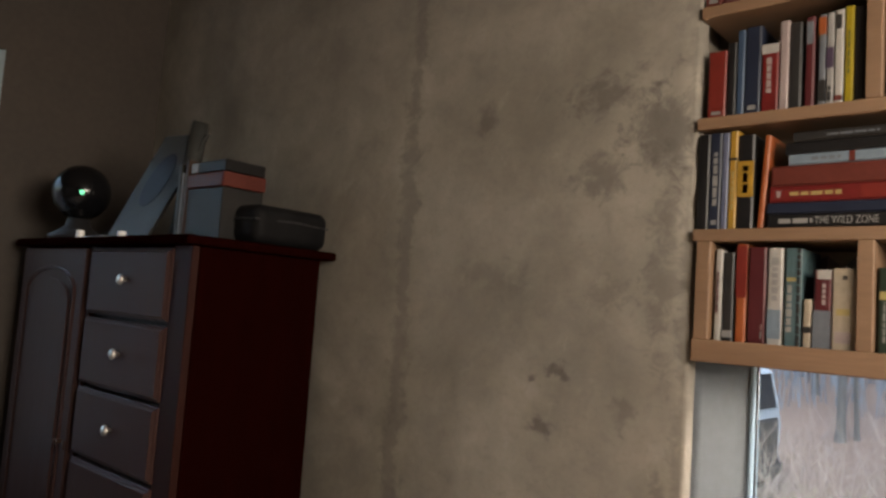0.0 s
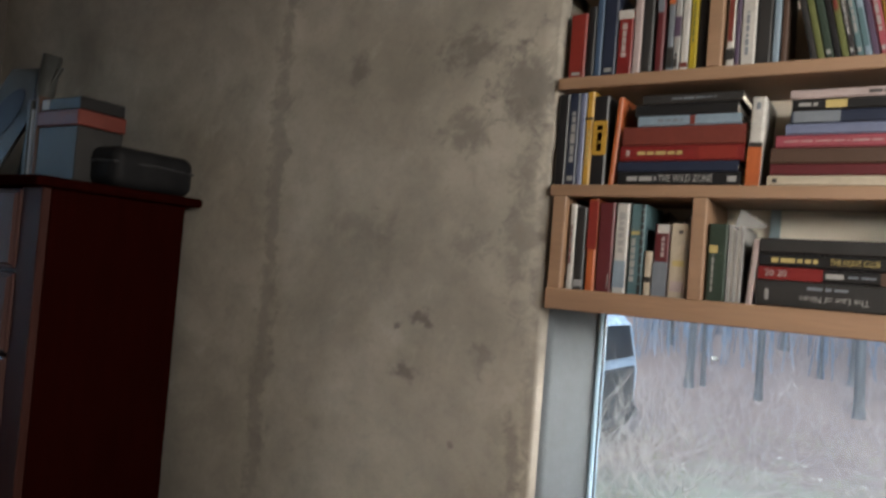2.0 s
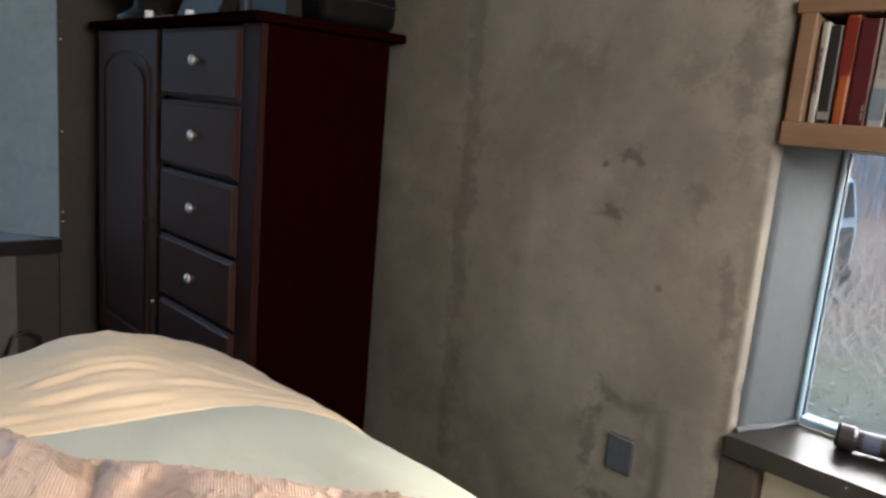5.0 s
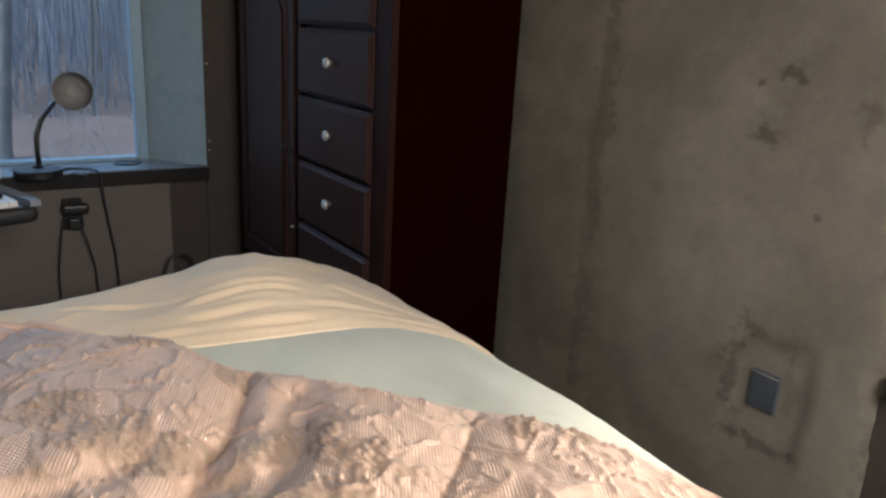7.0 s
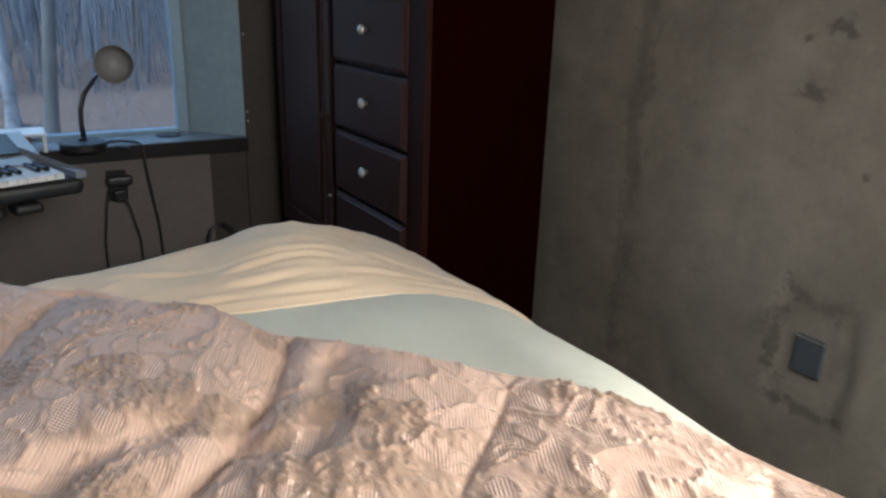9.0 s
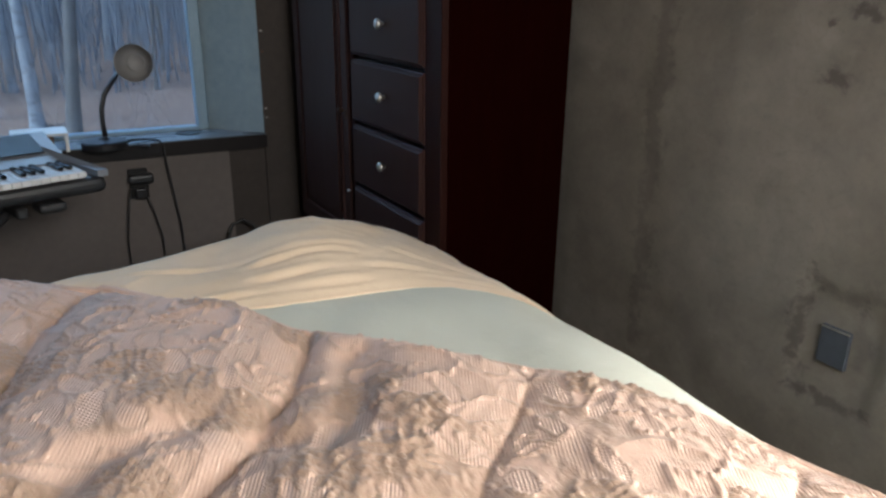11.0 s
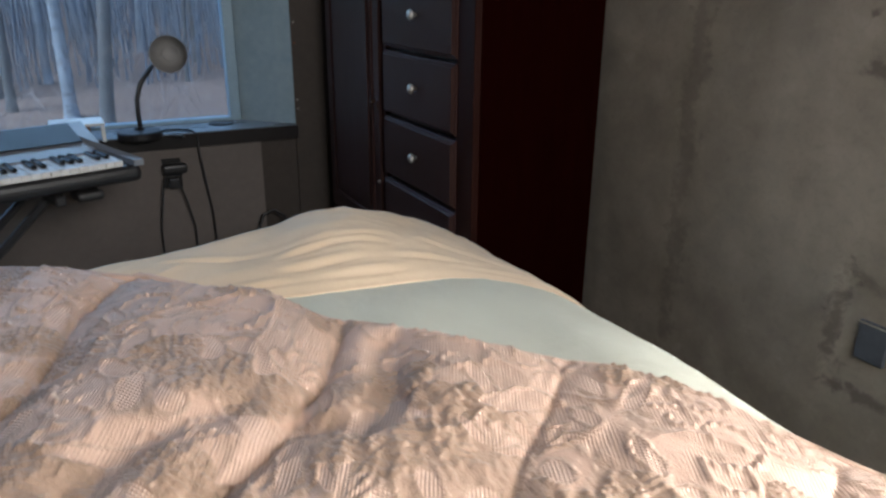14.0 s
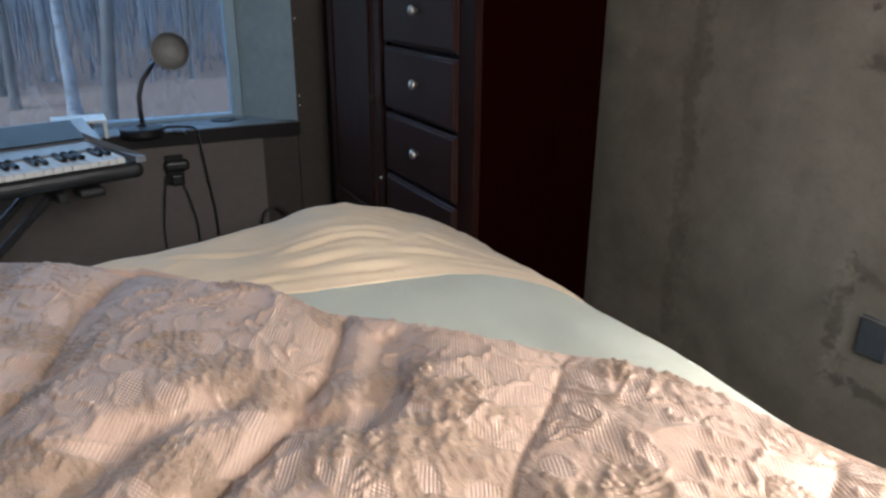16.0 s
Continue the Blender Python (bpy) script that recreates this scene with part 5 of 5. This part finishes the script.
part("plate", boxed(W + 0.006, W + 0.013, -1.075, -1.01, 0.41, 0.52, bevel=0.002), INK["charcoal"], socket)
part("plug", boxed(W + 0.013, W + 0.05, -1.08, -0.992, 0.468, 0.505, bevel=0.012, seg=3), BLACK, socket, smooth=False)
part("plug", boxed(W + 0.013, W + 0.04, -1.06, -1.02, 0.412, 0.452, bevel=0.006, seg=2), BLACK, socket)
for y0, y1 in ((-1.075, -1.105), (-1.035, -0.985)):
    bm = bmesh.new()
    tube(bm, [(W + 0.035, y0, 0.455), (W + 0.04, y0 + (y1 - y0) * 0.5, 0.38), (W + 0.03, y1, 0.26), (W + 0.025, y1, 0.10), (W + 0.03, y1, 0.0)], 0.0032, 6)
    part("cord", bm, BLACK, socket, smooth=True)
coil = thing("cable_loop", (-2.06, -0.70, 0.28), "loop of black cable hanging by the wall", "cable")
bm = bmesh.new()
tube(bm, [(-2.10, -0.76, 0.0), (-2.09, -0.76, 0.20), (-2.09, -0.73, 0.275), (-2.085, -0.69, 0.29), (-2.09, -0.65, 0.26), (-2.095, -0.64, 0.12), (-2.10, -0.65, 0.0)], 0.006, 8)
part("loop", bm, BLACK, coil, smooth=True)

coaster = thing("coaster", (-2.27, -0.80, SILL_W), "thin round dark disc lying on the sill", "coaster")
bm = bmesh.new()
lathe(bm, [(0.0, 0.004), (0.045, 0.004), (0.047, 0.0), (0.0, 0.0)], Matrix.Translation((-2.262, -0.825, SILL_W + 0.003)), 24)
part("disc", bm, INK["charcoal"], coaster)
pen = thing("marker", (-2.08, -1.02, SILL_W), "small pale plastic stub lying on the sill", "marker")
bm = bmesh.new()
tube(bm, [(-2.098, -1.035, SILL_W + 0.009), (-2.062, -0.998, SILL_W + 0.006)], 0.006, 8)
part("stub", bm, INK["slate"], pen)
crate = thing("small_box", (-2.17, -1.35, SILL_W), "small brown box with a white top on the sill", "box")
part("body", boxed(-2.20, -2.11, -1.40, -1.29, SILL_W + 0.003, 0.662, bevel=0.002), CARD, crate)
part("lid", boxed(-2.23, -2.09, -1.415, -1.245, 0.663, 0.672, bevel=0.002), WHITE, crate, "flat white lid")
part("post", boxed(-2.105, -2.093, -1.258, -1.247, SILL_W + 0.003, 0.662), WHITE, crate)

# ---- music keyboard on its stand ----
KM = Matrix.Translation((-1.545, -1.195, 0.648)) @ pose(0, 0, 0, 0, 0, 16)   # front right corner; x runs to the back, y along the keys
KL = 0.96


def kbox(*a, **k):
    """Depth behind the front edge, place along the keys, height, laid on the slanted stand."""
    bm = boxed(-a[1], -a[0], -a[3], -a[2], a[4], a[5], **k)
    bm.transform(KM)
    return bm


kb = thing("music_keyboard", (-1.6, -1.6, 0.6), "silver and black electronic keyboard on a folding stand", "keyboard")
part("chassis", kbox(0.0, 0.34, 0.0, KL, -0.055, -0.006, bevel=0.02, seg=3), BLACK, kb)
bm = bmesh.new()
prism(bm, [(-0.155, 0.0), (-0.155, 0.016), (-0.20, 0.03), (-0.335, 0.075), (-0.345, 0.06), (-0.345, -0.006), (-0.155, -0.006)], "y", -KL, -0.04)
bm.transform(KM)
panel = part("control_panel", bm, SILVER, kb, "silver-grey sloping control panel")
bm = bmesh.new()
prism(bm, [(0.01, 0.0), (-0.335, -0.12), (-0.335, -0.155), (-0.16, -0.10), (-0.155, -0.042), (0.01, -0.028)], "z", -0.006, 0.012)
for v in bm.verts:
    v.co.z += 0.19 * max(0.0, -v.co.x - 0.17) * 1.75
bm.transform(KM)
part("end_cheek", bm, SILVER, kb, "silver-grey end cheek")
bm = boxed(-0.315, -0.205, -0.40, -0.085, 0.0, 0.004)
bm.transform(KM @ Matrix.Translation((0, 0, -0.036)) @ Matrix(((1, 0, 0, 0), (0, 1, 0, 0), (-0.333, 0, 1, 0.004), (0, 0, 0, 1))))
part("speaker_grille", bm, INK["charcoal"], panel, "dark grille")
kw = 0.0235
n_white = int((KL - 0.09) / kw)
white_mesh = black_mesh = None
for i in range(n_white):
    y = 0.05 + i * kw
    if white_mesh is None:
        ob = part("white_key", kbox(0.008, 0.152, 0.0005, kw - 0.0008, -0.006, 0.010, bevel=0.001), WHITE, kb)
        white_mesh = ob.data
    else:
        ob = new("white_key", white_mesh)
        ob.parent = kb
        ob.matrix_parent_inverse = Matrix.Translation((1.6, 1.6, -0.6))
    ob.matrix_basis = Matrix.Translation(KM.to_3x3() @ Vector((0, -y, 0)))
    if i % 7 not in (2, 6):
        if black_mesh is None:
            ob = part("black_key", kbox(0.058, 0.152, kw - 0.0065, kw + 0.0065, 0.010, 0.021, bevel=0.002), BLACK_GLOSS, kb)
            black_mesh = ob.data
        else:
            ob = new("black_key", black_mesh)
            ob.parent = kb
            ob.matrix_parent_inverse = Matrix.Translation((1.6, 1.6, -0.6))
        ob.matrix_basis = Matrix.Translation(KM.to_3x3() @ Vector((0, -y, 0)))
stand = thing("keyboard_stand", (-1.65, -1.65, 0.0), "black folding cross stand under the keyboard", "stand")
for y in (0.23, 0.70):
    bm = kbox(-0.01, 0.33, y - 0.014, y + 0.014, -0.084, -0.056, bevel=0.004)
    part("top_arm", bm, BLACK, stand)
for y0, y1 in ((0.23, 0.86), (0.70, 0.07)):
    for sx in (0.10, 0.24):
        bm = bmesh.new()
        tube(bm, [KM @ Vector((-sx - (0.02 if y0 > y1 else 0), -y0, -0.084)), KM @ Vector((-sx - (0.02 if y0 > y1 else 0), -y1, -0.635))], 0.012, 8)
        part("cross_leg", bm, BLACK, stand)
bm = kbox(-0.02, 0.05, 0.12, 0.19, -0.082, -0.056, bevel=0.01, seg=2)
part("rubber_end", bm, BLACK, stand)

# ---- socket in the north wall ----
plate = thing("blank_plate", (-0.128, 0.01, 0.455), "slate-grey cover plate in a rough hollow in the concrete", "cover plate")
part("plate", boxed(-0.163, -0.097, 0.003, 0.018, 0.402, 0.489, bevel=0.003), GREYPLATE, plate)
part("rim", boxed(-0.161, -0.099, 0.001, 0.0028, 0.484, 0.487), NICKEL, plate)

torch = thing("torch", (0.31, 0.12, SILL_N), "black torch with blue label and red cap on the sill", "torch")
TM = Matrix.Translation((0.262, 0.125, SILL_N + 0.026)) @ pose(0, 0, 0, 0, 90, 14)
bm = bmesh.new()
lathe(bm, [(0.0, 0.0), (0.02, 0.0), (0.026, 0.006), (0.026, 0.03), (0.021, 0.036), (0.021, 0.085), (0.025, 0.09), (0.025, 0.118), (0.0, 0.118)], TM, 18)
part("body", bm, BLACK, torch)
bm = bmesh.new()
lathe(bm, [(0.0216, 0.046), (0.0216, 0.076)], TM, 18)
part("label_band", bm, INK["lilac"], torch, "bright blue label")
bm = bmesh.new()
lathe(bm, [(0.0, 0.126), (0.012, 0.125), (0.013, 0.1185), (0.0, 0.1185)], TM, 14)
part("cap", bm, INK["red"], torch)

# ---- outside ----
GZ = -0.45
bm = bmesh.new()
ring = [0.0] + [0.6 * 1.13 ** k for k in range(56)]
vs = []
for r in ring:
    row = []
    for k in range(64):
        a = 2 * math.pi * k / 64
        x, y = r * math.cos(a), r * math.sin(a)
        far = smoothstep(6, 40, r)
        h = GZ + far * (0.5 + 1.2 * wobble(x, y, 0, 0.03)) + 0.06 * wobble(x, y, 0, 0.5) * smoothstep(3, 6, r) + 0.07 * min(36.0, max(0.0, r - 8.0))
        row.append(bm.verts.new((x, y, h)))
    vs.append(row)
for a, b in zip(vs[1:], vs[2:]):
    for k in range(64):
        bm.faces.new((a[k], a[(k + 1) % 64], b[(k + 1) % 64], b[k]))
bmesh.ops.contextual_create(bm, geom=vs[1])
for v in vs[0]:
    bm.verts.remove(v)
ground = setting("ground", bm, GROUND, "winter ground with thin grass and brown leaf litter", "ground", smooth=True)


def ground_z(x, y):
    r = math.hypot(x, y)
    return GZ + smoothstep(6, 40, r) * (0.5 + 1.2 * wobble(x, y, 0, 0.03)) + 0.06 * wobble(x, y, 0, 0.5) * smoothstep(3, 6, r) + 0.07 * min(36.0, max(0.0, r - 8.0))


rng = random.Random(7)


def branch(bm, p, d, length, r, depth):
    pts, rad, q, dd = [p], [r], Vector(p), Vector(d)
    n = 4
    for i in range(n):
        dd = (dd + Vector((rng.uniform(-1, 1), rng.uniform(-1, 1), rng.uniform(-0.5, 0.8))) * 0.18).normalized()
        q = q + dd * length / n
        pts.append(q.copy())
        rad.append(r * (1 - 0.8 * (i + 1) / n))
    tube(bm, pts, rad, 5 if r > 0.015 else 3, False)
    if depth:
        for _ in range(3 if depth > 1 else 4):
            i = rng.randint(1, n)
            nd_ = (dd + Vector((rng.uniform(-1, 1), rng.uniform(-1, 1), rng.uniform(-0.2, 0.9))) * 0.9).normalized()
            branch(bm, pts[i], nd_, length * rng.uniform(0.45, 0.7), rad[i] * 0.6 + 0.002, depth - 1)


def tree(x, y, h, r, lean, bark_mat, label):
    base = ground_z(x, y) - 0.05
    ob = thing("tree", (x, y, base), label, "tree", "bare winter trees")
    la = rng.uniform(0, 6.28)
    pts, rad = [], []
    for i in range(9):
        k = i / 8
        wob = 0.10 * r * 8
        pts.append((x + lean[0] * h * k + wob * math.sin(3 * k + la) * k, y + lean[1] * h * k + wob * math.cos(2.4 * k + la) * k, base + h * k))
        rad.append(r * (1.0 - 0.82 * k))
    bm = bmesh.new()
    foot = Vector(pts[0])
    up = (Vector(pts[1]) - foot) / (h / 8)
    tube(bm, [foot, foot + up * 0.06, foot + up * 0.16, foot + up * 0.4] + pts[1:], [r * 1.7, r * 1.35, r * 1.14, r * 1.02] + rad[1:], 9)
    part("trunk", bm, bark_mat, ob, smooth=True)
    bm = bmesh.new()
    for i in range(3, 8):
        for _ in range(2 if r > 0.07 else 1):
            a = rng.uniform(0, 6.28)
            branch(bm, pts[i], Vector((math.cos(a), math.sin(a), rng.uniform(0.5, 1.2))).normalized(), h * rng.uniform(0.12, 0.25), rad[i] * 0.45, 2 if r > 0.06 else 1)
    for i in range(2):
        a = rng.uniform(0, 6.28)
        branch(bm, Vector(pts[2]) + Vector((0, 0, rng.uniform(-0.5, 0.5))), Vector((math.cos(a), math.sin(a), 0.5)).normalized(), h * 0.09, r * 0.16, 1)
    part("crown", bm, TWIGS, ob)
    return ob


B_LABEL, G_LABEL = "pale birch with bare twigs and dark bark marks", "grey bare winter tree among leaf litter"
# woods to the west, the nearest ones where they stand
for x, y, h, r, lean, birch in ((-10.1, -1.95, 10, 0.11, (0.01, 0.01), 0), (-9.3, -1.78, 10, 0.09, (0.0, 0.03), 0), (-8.8, -1.18, 11, 0.12, (0.0, -0.01), 1), (-8.3, -0.86, 10, 0.13, (0.0, 0.10), 0), (-12.1, 0.85, 11, 0.10, (0, -0.01), 0),
                                (-11.0, -1.35, 11, 0.09, (0, 0), 1), (-13.5, 0.2, 12, 0.13, (0, 0.02), 1), (-12.2, -0.6, 10, 0.08, (0.0, -0.04), 0), (-14.0, -2.6, 12, 0.14, (0, 0.01), 0), (-9.8, -3.4, 11, 0.12, (0.0, 0.03), 1),
                                (-15.5, 1.4, 12, 0.12, (0, -0.02), 0), (-16.0, -0.7, 12, 0.14, (0, 0.02), 1), (-10.6, 0.42, 9, 0.05, (0, 0.05), 0), (-17, -2.0, 12, 0.13, (0, 0), 0)):
    tree(x, y, h, r * 0.58, lean, BIRCH if birch else OAK, B_LABEL if birch else G_LABEL)
# yard and woods to the north
for x, y, h, r, lean in ((-0.98, 10.3, 10, 0.10, (0, 0)), (-2.0, 10.4, 10, 0.12, (0.02, 0)), (-1.85, 10.7, 9, 0.07, (-0.03, 0)), (0.32, 10.0, 10, 0.13, (-0.02, 0)), (0.1, 12.5, 11, 0.12, (0.03, 0)), (0.85, 11.0, 10, 0.10, (0.01, 0)), (-0.4, 12.8, 10, 0.07, (0.03, 0)),
                         (1.7, 12.5, 11, 0.13, (0, 0)), (-3.4, 14.5, 11, 0.13, (0, 0)), (-1.3, 15.5, 11, 0.14, (0.01, 0)), (2.4, 10.5, 10, 0.1, (0, 0))):
    tree(x, y, h, r * 0.5, lean, OAK, G_LABEL)

bm = bmesh.new()
for k in range(900):
    a = rng.uniform(radians(62), radians(205))
    d = rng.uniform(16, 62)
    x, y = d * math.cos(a), d * math.sin(a)
    g, h, r = ground_z(x, y) - 0.1, rng.uniform(8, 15), rng.uniform(0.02, 0.085)
    lx, ly = rng.uniform(-0.7, 0.7), rng.uniform(-0.7, 0.7)
    tube(bm, [(x, y, g), (x + lx * 0.5, y + ly * 0.5, g + h * 0.5), (x + lx, y + ly, g + h)], [r, r * 0.7, r * 0.15], 5, False)
    for _ in range(5):
        p = Vector((x + lx * 0.4, y + ly * 0.4, g + h * rng.uniform(0.1, 0.8)))
        q = p + Vector((rng.uniform(-1.4, 1.4), rng.uniform(-1.4, 1.4), rng.uniform(0.3, 1.8)))
        tube(bm, [p, q], [r * 0.25, r * 0.05], 3, False)
for k in range(4200):
    mid, wide = ((90, 22), (182, 17), (182, 17))[k % 3]
    a, d = radians(mid + rng.uniform(-wide, wide)), rng.uniform(10.5 if k % 3 else 12.5, 34)
    x, y = d * math.cos(a), d * math.sin(a)
    g, h = ground_z(x, y) - 0.05, rng.uniform(0.7, 3.2) * (1.7 if k % 3 == 2 else 1)
    lx, ly = rng.uniform(-0.5, 0.5), rng.uniform(-0.5, 0.5)
    tube(bm, [(x, y, g), (x + lx * 0.3, y + ly * 0.3, g + h * 0.55), (x + lx, y + ly, g + h)], [0.016, 0.011, 0.003], 3, False)
tagged(new("far_woods", mesh_of("far_woods", bm, FAR)), "far bare winter woods, bluish haze put into their colour", "woods", kind="stuff")

# backdrop colour carries the haze; no real mist in front of it
m, t, b = nt_of("distant_tree_line")
v = coords(t)
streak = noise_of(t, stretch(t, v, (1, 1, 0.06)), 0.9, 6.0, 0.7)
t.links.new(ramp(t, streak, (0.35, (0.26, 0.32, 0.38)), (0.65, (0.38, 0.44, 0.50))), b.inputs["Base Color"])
b.inputs["Roughness"].default_value = 1.0
b.inputs["Specular IOR Level"].default_value = 0.0
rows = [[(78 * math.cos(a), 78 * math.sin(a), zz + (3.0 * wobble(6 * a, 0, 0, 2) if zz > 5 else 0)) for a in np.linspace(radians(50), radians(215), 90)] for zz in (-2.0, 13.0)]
setting("backdrop", sheet_mesh(rows), m, "line of distant woods with haze put into its blue-grey colour", "backdrop")

bm = bmesh.new()
for k in range(520):
    a, rr = rng.uniform(0, 6.28), rng.uniform(0, 1)
    west = k % 2
    x, y = (rng.uniform(-16, -7), rng.uniform(-4.5, 1.6)) if west else (rng.uniform(-2.6, 2.6), rng.uniform(6.6, 14))
    p = Vector((x, y, ground_z(x, y)))
    branch(bm, p, Vector((rng.uniform(-0.7, 0.7), rng.uniform(-0.7, 0.7), 1)).normalized(), rng.uniform(0.2, 0.55) * (2.0 if west else 1.0), 0.0026, 1)
tagged(new("undergrowth", mesh_of("undergrowth", bm, TWIGS)), "thin bare undergrowth of brown saplings", "undergrowth", kind="stuff")
bm = bmesh.new()
for k in range(70):
    p = Vector((-1.2 + rng.gauss(0, 0.42), 4.7 + rng.gauss(0, 0.45), 0))
    p.z = ground_z(p.x, p.y)
    branch(bm, p, Vector((rng.uniform(-0.9, 0.9), rng.uniform(-0.6, 0.6), 0.8)).normalized(), rng.uniform(0.4, 0.9), 0.0026, 1)
tagged(new("bramble", mesh_of("bramble", bm, CANES)), "tangle of pale arching bramble canes on the lawn", "bramble", kind="stuff")
bm = bmesh.new()
for k in range(5200):
    west = k % 5 < 2
    x, y = (rng.uniform(-17, -3.2), rng.uniform(-5, 2)) if west else (rng.uniform(-3.0, 3.0), 0.8 + 11 * rng.random() ** 1.5)
    z, s, a = ground_z(x, y) + 0.008, rng.uniform(0.014, 0.036), rng.uniform(0, 6.28)
    c, n = math.cos(a) * s, math.sin(a) * s
    q = [(x + c, y + n, z), (x - n * 0.5, y + c * 0.5, z + rng.uniform(0, 0.012)), (x - c, y - n, z + 0.004), (x + n * 0.5, y - c * 0.5, z + rng.uniform(0, 0.008))]
    bm.faces.new([bm.verts.new(v) for v in q])
tagged(new("fallen_leaves", mesh_of("fallen_leaves", bm, LEAF)), "scattered dry pale leaves on the ground", "leaves", kind="stuff")

bm = bmesh.new()
for k in range(9000):
    x, y = rng.uniform(-3.4, 3.2), 2.2 + 6.5 * rng.random() ** 1.4
    if wobble(x, y, 0, 0.9) < rng.uniform(-0.5, 0.3):
        continue
    z, h, a = ground_z(x, y), rng.uniform(0.025, 0.075), rng.uniform(0, 6.28)
    c, n = math.cos(a) * 0.004, math.sin(a) * 0.004
    lx, ly = rng.gauss(0, 0.025), rng.gauss(0, 0.025)
    bm.faces.new([bm.verts.new(q) for q in ((x - c, y - n, z - 0.003), (x + c, y + n, z - 0.003), (x + lx, y + ly, z + h))])
tagged(new("lawn_grass", mesh_of("lawn_grass", bm, GRASS)), "short patchy winter grass blades on the lawn", "grass", kind="stuff")

# parked car at the edge of the lawn, its tail towards the window
CG = ground_z(-2.0, 6.2)
car = thing("car", (-3.4, 6.7, CG), "pale blue-white parked car with dark windows", "car")
side = [(-1.62, 0.36), (-1.60, 0.72), (-1.63, 0.92), (-1.70, 1.24), (-1.80, 1.33), (-2.4, 1.40), (-3.5, 1.38), (-4.2, 1.02), (-5.2, 0.92), (-5.6, 0.75), (-5.62, 0.35), (-5.0, 0.24), (-2.2, 0.24)]
bm = prism(bmesh.new(), [(x, CG + zz) for x, zz in side], "y", 6.02, 7.62)
bmesh.ops.bevel(bm, geom=[e for e in bm.edges if abs(e.verts[0].co.y - e.verts[1].co.y) < 0.01], offset=0.03, segments=2, affect="EDGES")
part("body", bm, CARPAINT, car, smooth=False)
for pts in ([(-1.76, 0.92), (-1.86, 1.27), (-2.75, 1.32), (-2.75, 0.94)], [(-2.82, 0.98), (-2.82, 1.31), (-3.42, 1.30), (-3.95, 1.0)]):
    bm = prism(bmesh.new(), [(x, CG + zz) for x, zz in pts], "y", 6.012, 6.03)
    part("window", bm, CARGLASS, car)
for x in (-1.96, -4.75):
    for y in (6.0, 7.45):
        bm = bmesh.new()
        wm = Matrix.Translation((x, y, CG + 0.33)) @ pose(0, 0, 0, -90, 0, 0)
        lathe(bm, [(0.20, -0.005), (0.33, -0.005), (0.345, 0.02), (0.345, 0.17), (0.33, 0.2), (0.20, 0.2)], wm, 28)
        wheel = part("wheel", bm, TYRE, car, "black rubber tyre", smooth=False)
        bm = bmesh.new()
        lathe(bm, [(0.0, 0.02), (0.06, 0.015), (0.19, 0.03), (0.205, 0.0)], wm, 28)
        part("rim", bm, SILVER, wheel)
part("tail_light", boxed(-1.70, -1.595, 6.008, 6.07, CG + 0.66, CG + 0.90, bevel=0.01), INK["maroon"], car)
part("bumper", boxed(-1.70, -1.555, 6.05, 7.58, CG + 0.22, CG + 0.34, bevel=0.03, seg=2), TYRE, car)
bm = prism(bmesh.new(), [(x, CG + zz) for x, zz in ((-1.612, 0.90), (-1.684, 1.24), (-1.72, 1.24), (-1.66, 0.90))], "y", 6.10, 7.48)
part("rear_window", bm, CARGLASS, car, "dark rear window")
part("lower_panel", boxed(-1.66, -1.575, 6.08, 7.44, CG + 0.26, CG + 0.80, bevel=0.02), TYRE, car, "black lower tail panel")
part("arch", boxed(-2.45, -1.69, 5.99, 6.03, CG + 0.22, CG + 0.86, bevel=0.01), TYRE, car, "black wheel arch")
car.matrix_basis = Matrix.Translation((-3.4 - 0.16, 6.0, CG))

# floor boards, last
plank = None
for i in range(int((E - W) / 0.14) + 1):
    x = W + 0.14 * i
    if plank is None:
        ob = part("floor_board", boxed(x + 0.001, x + 0.139, S, 0.0, -0.019, 0.0, bevel=0.001), FLOORWOOD, floor)
        plank = ob.data
    else:
        ob = new("floor_board", plank)
        ob.parent = floor
        ob.matrix_basis = Matrix.Translation((0.14 * i, 0, 0))
